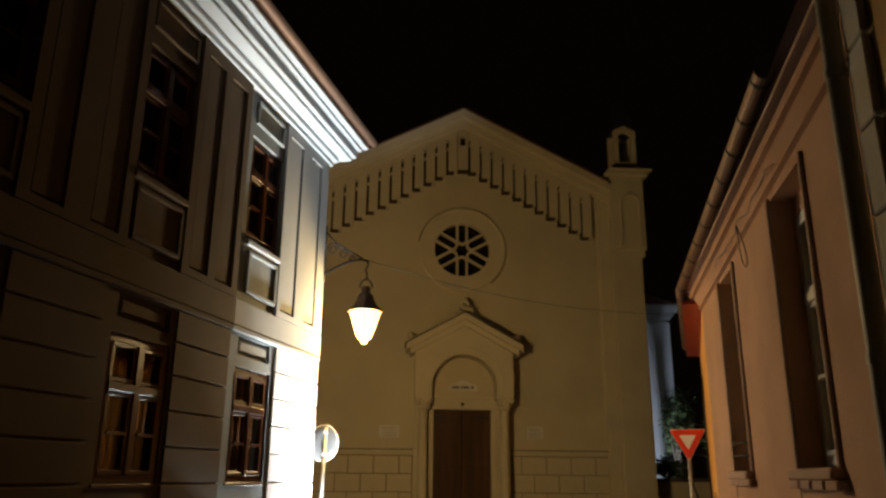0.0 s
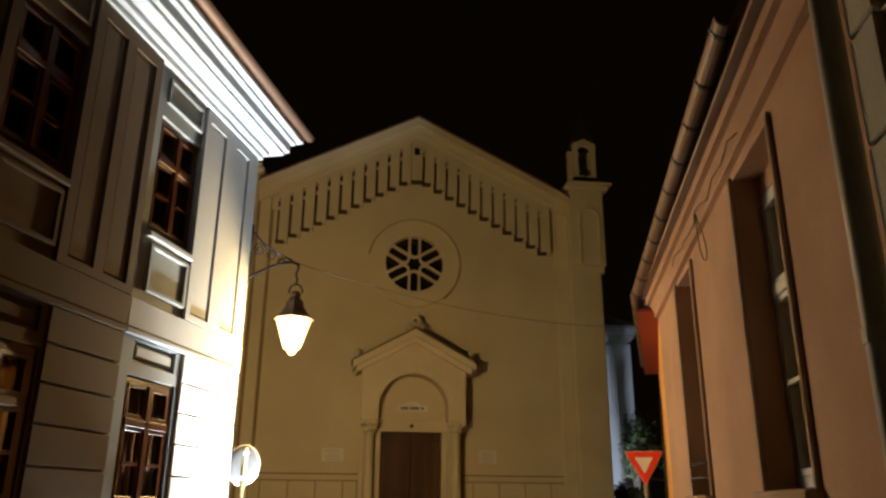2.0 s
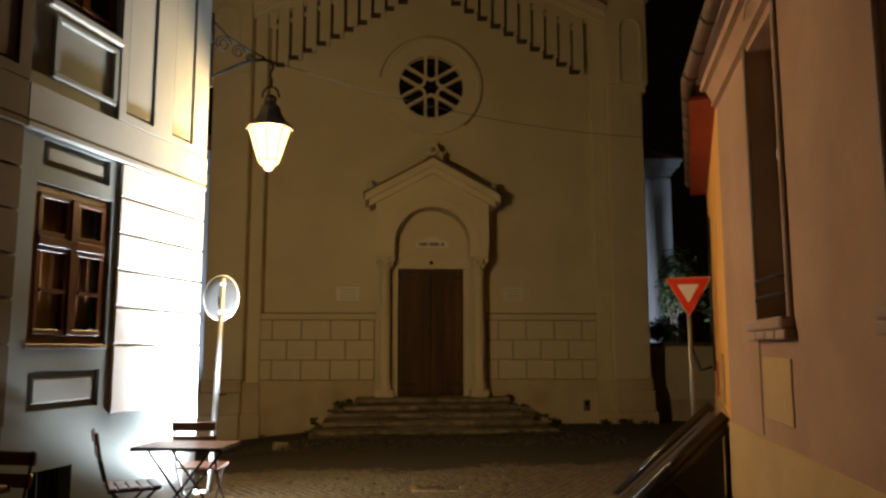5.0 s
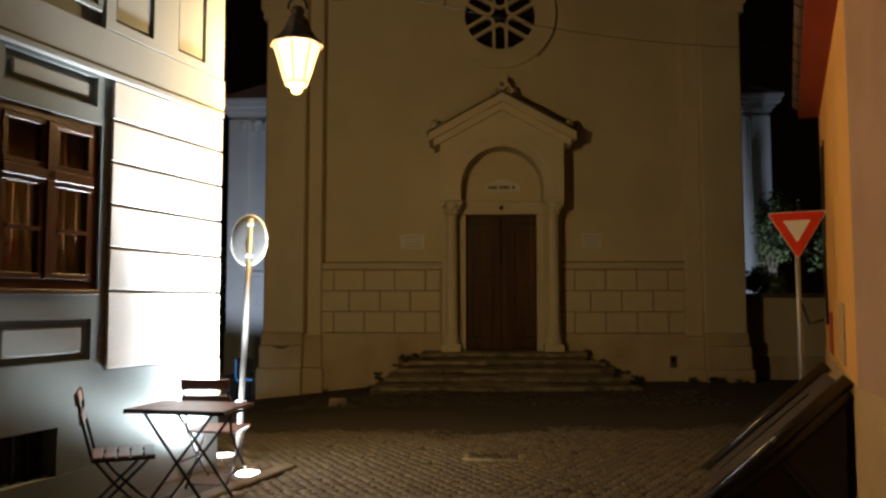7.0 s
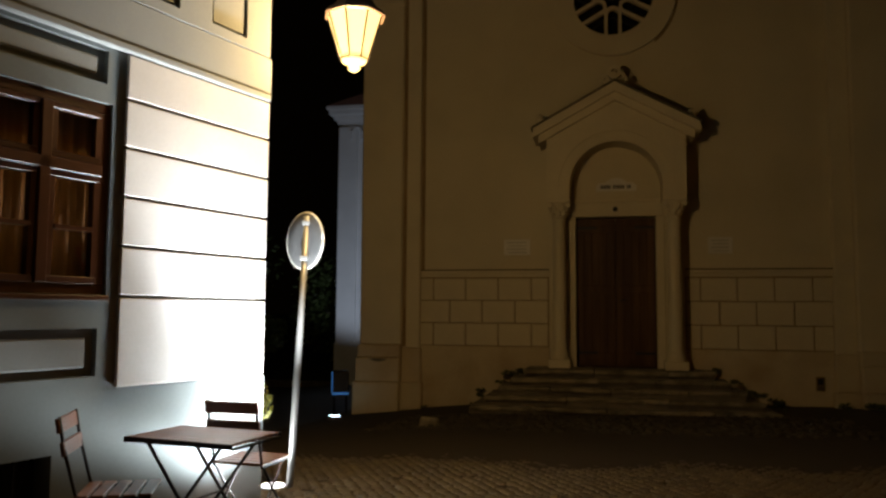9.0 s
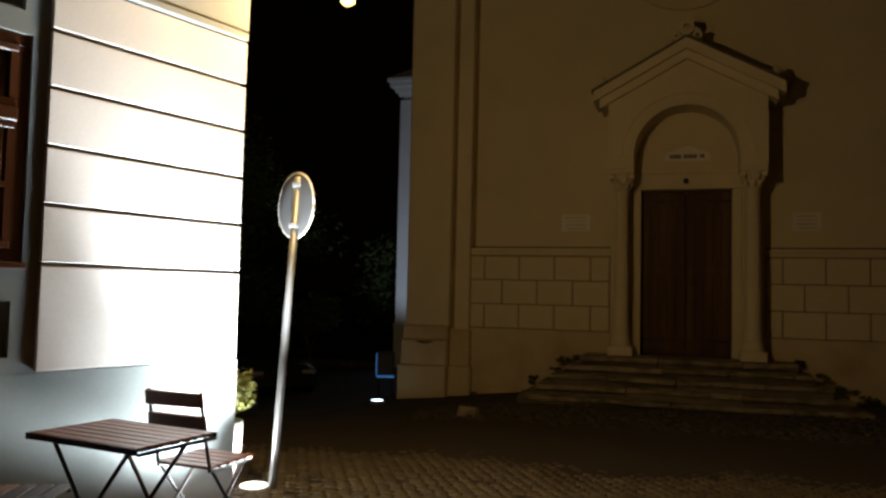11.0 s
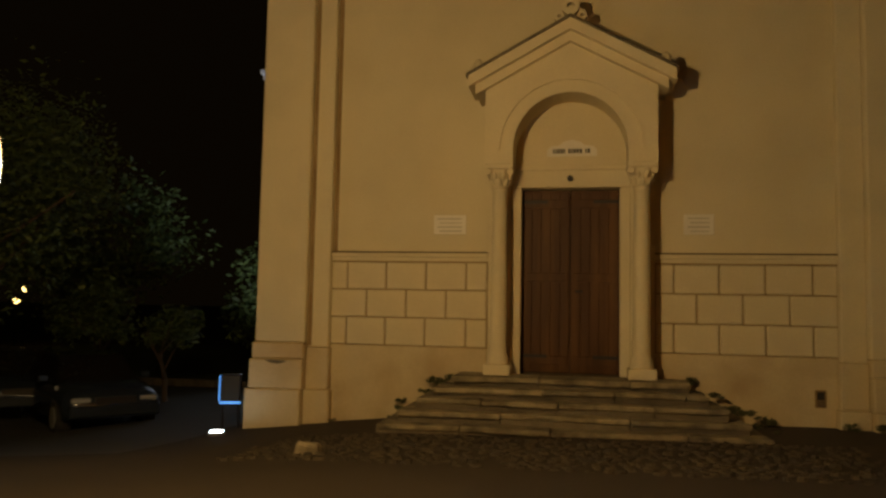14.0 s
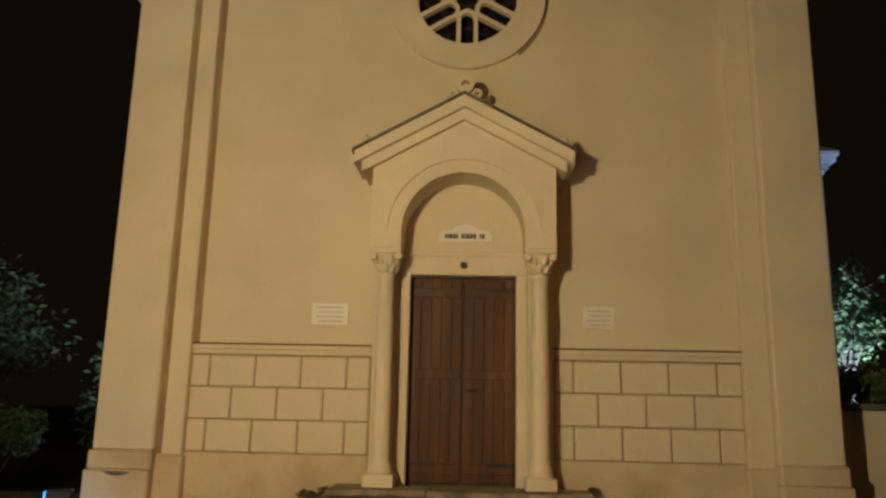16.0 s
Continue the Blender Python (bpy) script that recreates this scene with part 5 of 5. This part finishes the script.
# ---- ground lights ----
def ground_light(name, x, y, z, label, lens):
    g = root(name, pose(x, y, z), label, "ground light", "ground lights")
    bm = bmesh.new()
    lathe(bm, [(0.13, -0.05), (0.13, 0.02), (0.12, 0.03), (0.10, 0.03)], 24)
    part("housing", bm, GALV, g)
    bm = bmesh.new()
    lathe(bm, [(0.10, 0.022), (0.10, 0.034), (0.05, 0.036)], 24)
    part("lens", bm, lens, g)
    return g


UPLENS = glow("uplight_lens", (0.88, 0.95, 1.0), 320)
ground_light("ground_uplight", -1.07, 10.21, ground_z(-1.07, 10.21), "round ground light set in the paving, shining white", UPLENS)
ground_light("ground_uplight", -1.56, 11.04, ground_z(-1.56, 11.04), "round ground light shining up at the planter", glow("planter_lens", (0.92, 0.95, 1.0), 25))
ground_light("ground_uplight", -3.71, 18.66, ground_z(-3.71, 18.66) + 0.02, "round ground light shining cold white beside the church", LENS)
BLUE = mat("blue_plastic", (0.03, 0.10, 0.45), 0.4, grain=0.2, stain=0.2)
bin_ = root("floodlight_box", pose(-3.88, 19.45, ground_z(-3.8, 19.5), 0, 0, 20), "small blue-rimmed floodlight box by the church corner", "floodlight")
part("box", boxed(-0.16, 0.16, -0.12, 0.12, 0.42, 0.86, bevel=0.02), IRON, bin_)
# Rims emit to stand in for blue light caught on the box.
part("rim", boxed(-0.165, 0.165, -0.135, -0.12, 0.40, 0.435, bevel=0.004), BLUE_GLOW, bin_, "glowing blue lower rim")
part("side_rim", boxed(-0.178, -0.16, -0.13, 0.05, 0.44, 0.84, bevel=0.006), BLUE_GLOW, bin_, "glowing blue side rim")
for s in (-1, 1):
    bm = bmesh.new()
    rod(bm, (s * 0.12, 0, -0.1), (s * 0.12, 0, 0.43), 0.02, 8)
    part("leg", bm, IRON, bin_)


# ---- parked car ----
PAINT = mat("dark_car_paint", (0.03, 0.04, 0.06), 0.2, 0.4, spec=0.6)
TYRE = mat("tyre", (0.02, 0.02, 0.02), 0.85)
HEAD = mat("headlamp_glass", (0.42, 0.44, 0.46), 0.12, 0.3)


def parked_car(m, label):
    c = root("parked_car", m, label, "car", "parked cars")
    rows = [(-2.05, 0.45, 0.62, 0.70), (-1.98, 0.34, 0.78, 0.80), (-1.2, 0.28, 0.90, 0.86), (0.0, 0.28, 0.92, 0.87), (1.4, 0.30, 0.93, 0.86), (1.95, 0.34, 0.88, 0.80), (2.05, 0.45, 0.75, 0.72)]
    bm = bmesh.new()
    rings = []
    for y, z0, z1, w in rows:
        prof = [(-w, z0), (-w * 1.02, (z0 + z1) / 2), (-w * 0.93, z1 - 0.03), (-w * 0.7, z1 + 0.02), (w * 0.7, z1 + 0.02), (w * 0.93, z1 - 0.03), (w * 1.02, (z0 + z1) / 2), (w, z0)]
        rings.append([bm.verts.new((x, y, z)) for x, z in prof])
    for a, b in zip(rings, rings[1:]):
        for i in range(8):
            bm.faces.new((a[i], a[(i + 1) % 8], b[(i + 1) % 8], b[i]))
    bm.faces.new(rings[0])
    bm.faces.new(rings[-1])
    part("body", bm, PAINT, c, smooth=True)
    bm = bmesh.new()
    cab = [(-0.95, 0.90, 0.76), (-0.25, 1.38, 0.60), (0.9, 1.40, 0.60), (1.65, 0.92, 0.74)]
    r = [[bm.verts.new((-w, y, z)), bm.verts.new((w, y, z)), bm.verts.new((w * 1.12, y, 0.9)), bm.verts.new((-w * 1.12, y, 0.9))] for y, z, w in cab]
    for a, b in zip(r, r[1:]):
        for i in range(4):
            bm.faces.new((a[i], a[(i + 1) % 4], b[(i + 1) % 4], b[i]))
    bm.faces.new(r[0])
    bm.faces.new(r[-1])
    part("cabin", bm, TINTED, c, "dark glazed cabin")
    for sx in (-1, 1):
        for y in (-1.3, 1.3):
            bm = bmesh.new()
            rod(bm, (sx * 0.62, y, 0.31), (sx * 0.88, y, 0.31), 0.31, 24)
            w = part("wheel", bm, TYRE, c)
            bm = bmesh.new()
            rod(bm, (sx * 0.86, y, 0.31), (sx * 0.892, y, 0.31), 0.2, 20)
            part("rim", bm, GALV, w)
        part("headlight", boxed(min(sx * 0.42, sx * 0.76), max(sx * 0.42, sx * 0.76), -2.06, -1.9, 0.62, 0.72, bevel=0.03), HEAD, c, "clear glass headlight")
        part("wing_mirror", boxed(sx * 0.95 - 0.09, sx * 0.95 + 0.09, -0.75, -0.62, 0.92, 1.04, bevel=0.02), PAINT, c)
    part("number_plate", boxed(-0.26, 0.26, -2.085, -2.06, 0.44, 0.55), SIGN_WHITE, c)
    part("grille", boxed(-0.36, 0.36, -2.07, -1.95, 0.60, 0.72), IRON, c)
    part("bumper", boxed(-0.8, 0.8, -2.10, -1.9, 0.36, 0.58, bevel=0.03), PAINT, c)
    return c


parked_car(pose(-8.3, 22.0, ground_z(-8.3, 22.0), 0, 0, 50), "dark parked car facing the square with clear headlights")
parked_car(pose(-10.6, 23.0, ground_z(-10.6, 23), 0, 0, 40), "dark parked car half hidden beside the other")


# ---- trees and park edge ----
def tree(m, label, height, crown_c, radii, leaves, size, seed, clumps=22):
    rnd = random.Random(seed)
    t = root("tree", m, label, "tree")
    bm = bmesh.new()
    lean = Vector((rnd.uniform(-0.2, 0.2), rnd.uniform(-0.2, 0.2), 0))
    pts = [Vector((0, 0, -0.2)), Vector((0.03, 0, height * 0.3)) + lean * 0.3, Vector((0, 0.02, height * 0.65)) + lean]
    for (a, b, ra, rb) in ((pts[0], pts[1], 0.05 * height ** 0.7, 0.038 * height ** 0.7), (pts[1], pts[2], 0.038 * height ** 0.7, 0.02 * height ** 0.7)):
        rod(bm, a, b, ra, 10, rb)
    part("trunk", bm, BARK, t, smooth=True)
    for i in range(6):
        a = 2 * math.pi * i / 6 + rnd.uniform(-0.3, 0.3)
        st = pts[1].lerp(pts[2], rnd.uniform(0.2, 1.0))
        en = Vector(crown_c) + Vector((math.cos(a) * radii[0], math.sin(a) * radii[1], rnd.uniform(-0.2, 0.5) * radii[2])) * 0.7
        bm = bmesh.new()
        rod(bm, st, en, 0.014 * height ** 0.7, 7, 0.004 * height)
        part("limb", bm, BARK, t, smooth=True)
    leaf_mass("crown", crown_c, radii, leaves, size, LEAF, t, seed, clumps)
    return t


tree(pose(-11.0, 22.2, ground_z(-11, 22)), "broad leafy tree dimly lit over the parked cars", 6.0, (0, 0, 5.0), (3.1, 3.0, 3.0), 14000, 0.075, 31, 60)
tree(pose(-8.6, 25.6, ground_z(-8.6, 25)), "small round-headed tree at the park edge", 1.9, (0, 0, 1.9), (0.9, 0.9, 0.8), 1500, 0.07, 32, 16)
tree(pose(-11.2, 26.5, ground_z(-11, 26)), "small round-headed tree at the park edge", 2.3, (0, 0, 2.2), (1.5, 1.3, 1.1), 2200, 0.08, 33, 18)
tree(pose(-7.4, 31.0, ground_z(-7.4, 30)), "dark bushy tree behind the church", 3.2, (0, 0, 2.6), (2.4, 2.0, 2.2), 3500, 0.12, 34, 24)
tree(pose(-14.0, 31.0, ground_z(-14, 30)), "dark bushy tree at the back of the park", 5.0, (0, 0, 4.2), (3.4, 3.0, 3.0), 4500, 0.14, 35, 26)
tree(pose(8.95, 24.1, ground_z(8.95, 24.1)), "slender leafy tree catching the cold floodlight", 3.8, (0, 0, 3.6), (0.62, 0.6, 1.25), 2600, 0.06, 36, 26)
tree(pose(11.4, 24.8, ground_z(11.4, 24.8)), "dark leafy tree behind the garden wall", 4.0, (0, 0, 3.2), (1.4, 1.3, 1.9), 3000, 0.08, 37, 22)

kerb = root("park_kerb", pose(-12, 29, ground_z(-12, 29)), "low stone kerb along the park lawn", "kerb")
for i in range(12):
    part("kerb_stone", boxed(-4 + 1.0 * i, -4 + 1.0 * i + 0.985, 0, 0.25, -0.1, 0.22, bevel=0.02), STEP_STONE, kerb)
GRASS = mat("lawn", (0.05, 0.075, 0.02), 0.9, grain=0.5, grain_scale=30, stain=0.5, stain_scale=1.0, bump=0.8, bump_scale=40)
ASPHALT = mat("asphalt", (0.05, 0.05, 0.048), 0.75, grain=0.5, grain_scale=60, stain=0.4, stain_scale=1.0, bump=0.4, bump_scale=90)


def draped(name, x0, x1, y0, y1, lift, material, label, category, step=0.5):
    bm = bmesh.new()
    nx, ny = max(1, round((x1 - x0) / step)), max(1, round((y1 - y0) / step))
    g = [[bm.verts.new((x0 + (x1 - x0) * i / nx, y0 + (y1 - y0) * j / ny, ground_z(x0 + (x1 - x0) * i / nx, y0 + (y1 - y0) * j / ny) + lift)) for i in range(nx + 1)] for j in range(ny + 1)]
    for j in range(ny):
        for i in range(nx):
            bm.faces.new((g[j][i], g[j][i + 1], g[j + 1][i + 1], g[j + 1][i]))
    return tagged(part(name, bm, material, None, smooth=True), label, category, kind="structure")


draped("lawn", -26, -4.6, 29.2, 48, 0.006, GRASS, "dark park lawn", "lawn", 1.0)
draped("road", -24, -3.95, 16.5, 28.9, 0.006, ASPHALT, "worn dark asphalt beside the church", "road")

garden = root("garden_wall", pose(10.2, 20.1, ground_z(10, 20.1)), "cream rendered garden wall with a stone coping", "wall")
part("wall_slab", boxed(-3.55, 5, 0, 0.3, -0.3, 1.73), STUCCO, garden)
part("coping", boxed(-3.56, 5, -0.05, 0.35, 1.73, 1.82, bevel=0.015), STEP_STONE, garden)
part("base_course", boxed(-3.55, 5, -0.04, 0, -0.3, 0.5, bevel=0.01), PLINTH, garden)
sh = root("wall_shrub", pose(7.15, 20.2, ground_z(7.2, 20.1) + 1.83), "dark shrub spilling over the garden wall", "shrub")
leaf_mass("foliage", (0, 0.1, 0.15), (0.55, 0.35, 0.5), 900, 0.06, LEAF, sh, 44, 10)

# far street lamps in the park
for i, (x, y, z) in enumerate(((-26.4, 42.4, 2.9), (-28.2, 44.0, 2.3))):
    sl = root("park_lamp", pose(x, y, ground_z(x, y)), "far park lamp with a small warm globe", "street lamp", "park lamps")
    bm = bmesh.new()
    rod(bm, (0, 0, 0), (0, 0, z), 0.05, 8)
    part("post", bm, IRON, sl)
    bm = bmesh.new()
    bmesh.ops.create_uvsphere(bm, u_segments=12, v_segments=8, radius=0.16, matrix=Matrix.Translation((0, 0, z + 0.1)))
    part("globe", bm, BULB, sl, smooth=True)

# ---- pavement kerb by the corner house, manhole ----
pk = root("house_kerb", LH @ pose(0, 0, 0), "row of dark kerb stones along the house", "kerb")
for i in range(12):
    y = -9.6 + 0.82 * i
    part("kerb_stone", boxed(0.62, 0.78, y, y + 0.80, -0.15, ground_z(-1.2, 10 + y * 0.95) + 0.025, bevel=0.012), STEP_STONE, pk)
DX, DY = 1.10, 11.14
drain = root("street_drain", pose(DX, DY, ground_z(DX, DY), 0, 0, -4), "sunken rectangular street drain with a broken stone edge", "drain")
# Drain depth painted as a near-black sheet.
part("pit", boxed(-0.24, 0.24, -0.15, 0.15, 0.002, 0.012), DARK, drain, "near-black panel for the drain's shade")
for x0_, x1_, y0_, y1_ in ((-0.30, 0.30, -0.21, -0.15), (-0.30, -0.24, -0.146, 0.15), (0.24, 0.30, -0.146, 0.10)):
    part("edge_stone", boxed(x0_, x1_, y0_, y1_, -0.05, 0.03, bevel=0.01), NOSING, drain)
for i in range(6):
    part("grate_bar", boxed(-0.2 + 0.075 * i, -0.18 + 0.075 * i, -0.148, 0.13, 0.012, 0.02), IRON, drain)
loose = part("loose_stone", boxed(-0.16, 0.15, -0.1, 0.09, -0.03, 0.13, bevel=0.03), NOSING, None)
for v in loose.data.vertices:
    v.co += Vector((noise.noise(v.co * 7), noise.noise(v.co * 9), noise.noise(v.co * 5))) * 0.05
loose.location = (-1.30, 16.1, ground_z(-1.30, 16.1))
tagged(loose, "pale loose stone lying on the dark ground", "stone")

# ---- wall and paving pieces ----
ashlar()
# White at the lit corner, brown beyond: the uplight's falloff is in the paint.
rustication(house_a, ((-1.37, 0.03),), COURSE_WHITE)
rustication(house_a, ((-3.64, -2.57), (-5.86, -4.76), (-8.08, -6.98), (-11.9, -9.2)), HOUSE_BROWN_SHADED)


def cobbles():
    """Rows of rounded setts; the strip in front of the camera's walk is made of single stones."""
    rnd = random.Random(8)
    shapes = []
    for k in range(6):
        bm = bmesh.new()
        a, b = 0.047 + 0.006 * rnd.random(), 0.042 + 0.006 * rnd.random()
        base = [(-a, -b), (a, -b), (a, b), (-a, b)]
        lo = [bm.verts.new((x, y, -0.02)) for x, y in base]
        mid = [bm.verts.new((x * 0.97, y * 0.97, 0.006 + rnd.uniform(-0.002, 0.003))) for x, y in base]
        hi = [bm.verts.new((x * 0.66, y * 0.66, 0.017 + rnd.uniform(-0.003, 0.003))) for x, y in base]
        for p, q in ((lo, mid), (mid, hi)):
            for i in range(4):
                bm.faces.new((p[i], p[(i + 1) % 4], q[(i + 1) % 4], q[i]))
        bm.faces.new(hi)
        me = mesh_of("cobblestone", bm)
        me.materials.append(COBBLE)
        for p in me.polygons:
            p.use_smooth = True
        shapes.append(me)
    verts, faces = [], []
    px, py = 0.112, 0.10
    x_lo, x_hi, y_lo, y_hi = -4.6, 6.6, 2.5, 17.2
    singles = 0
    j = 0
    y = y_lo
    while y < y_hi:
        x = x_lo + (px / 2 if j % 2 else 0)
        while x < x_hi:
            xx, yy = x + rnd.uniform(-0.01, 0.01), y + 0.06 * math.sin(x * 1.3) + rnd.uniform(-0.01, 0.01)
            x += px
            # the pink house and its hatch, and the corner house, stand on their own ground
            side_l = (xx + 1.50) * math.cos(radians(17)) - (yy - 10.63) * math.sin(radians(17))
            side_r = (xx - 3.54) * math.cos(radians(14)) - (yy - 8.9) * math.sin(radians(14))
            if (side_l < 0.80 and yy < 10.6) or side_r > -0.05 or rnd.random() < 0.015:
                continue
            edge = noise.noise(Vector((xx * 0.55, yy * 0.55, 3.0))) * 1.3 + noise.noise(Vector((xx * 2.2, yy * 2.2, 7.0))) * 0.5
            sink = min(max((yy + 0.6 * edge - 12.3 - 0.10 * xx) / 1.3, 0.0), 1.0)
            if sink * rnd.uniform(0.75, 1.0) > 0.93 or (xx + edge < -2.6 and yy > 10.4):
                continue
            z = ground_z(xx, yy) + rnd.uniform(-0.004, 0.004) - 0.032 * sink
            rot = rnd.uniform(-0.12, 0.12)
            me = shapes[rnd.randrange(6)]
            if singles < 300 and 0.2 < xx < 2.4 and 9.0 < yy < 10.5:
                o = new("cobblestone", me)
                o.parent = ground
                o.matrix_basis = Matrix.Translation((xx, yy, z)) @ Matrix.Rotation(rot, 4, "Z")
                singles += 1
                continue
            c, s = math.cos(rot), math.sin(rot)
            b0 = len(verts)
            for v in me.vertices:
                verts.append((xx + v.co.x * c - v.co.y * s, yy + v.co.x * s + v.co.y * c, z + v.co.z))
            for p in me.polygons:
                faces.append([b0 + i for i in p.vertices])
        y += py
        j += 1
    me = bpy.data.meshes.new("cobbles")
    me.from_pydata(verts, [], faces)
    me.materials.append(COBBLE)
    for p in me.polygons:
        p.use_smooth = True
    o = new("cobbles", me)
    o.parent = ground
    tagged(o, "small worn granite setts", kind="stuff")


cobbles()


def rough_stones():
    """Sunken, uneven paving stones at the foot of the church steps."""
    rnd = random.Random(17)
    bm = bmesh.new()
    y = 15.6
    while y < 17.8:
        x = -2.2 + rnd.uniform(0, 0.2)
        while x < 4.9:
            w, d = rnd.uniform(0.09, 0.17), rnd.uniform(0.08, 0.12)
            if rnd.random() < 0.82:
                z = ground_z(x, y) + rnd.uniform(-0.012, 0.012)
                ring = [(x + w / 2 * math.cos(a) * rnd.uniform(0.85, 1.15), y + d / 2 * math.sin(a) * rnd.uniform(0.85, 1.15)) for a in [math.pi * (q + 0.5) / 3 for q in range(6)]]
                lo = [bm.verts.new((p, q, z - 0.03)) for p, q in ring]
                hi = [bm.verts.new((x + (p - x) * 0.75, y + (q - y) * 0.75, z + rnd.uniform(0.012, 0.035))) for p, q in ring]
                for k in range(6):
                    bm.faces.new((lo[k], lo[(k + 1) % 6], hi[(k + 1) % 6], hi[k]))
                bm.faces.new(hi)
            x += w + rnd.uniform(0.01, 0.05)
        y += 0.125
    me = bpy.data.meshes.new("rough_stones")
    bm.to_mesh(me)
    bm.free()
    me.materials.append(SUNKEN)
    o = new("rough_stones", me)
    o.parent = ground
    tagged(o, "dark uneven stones half sunk in earth", kind="stuff")


rough_stones()
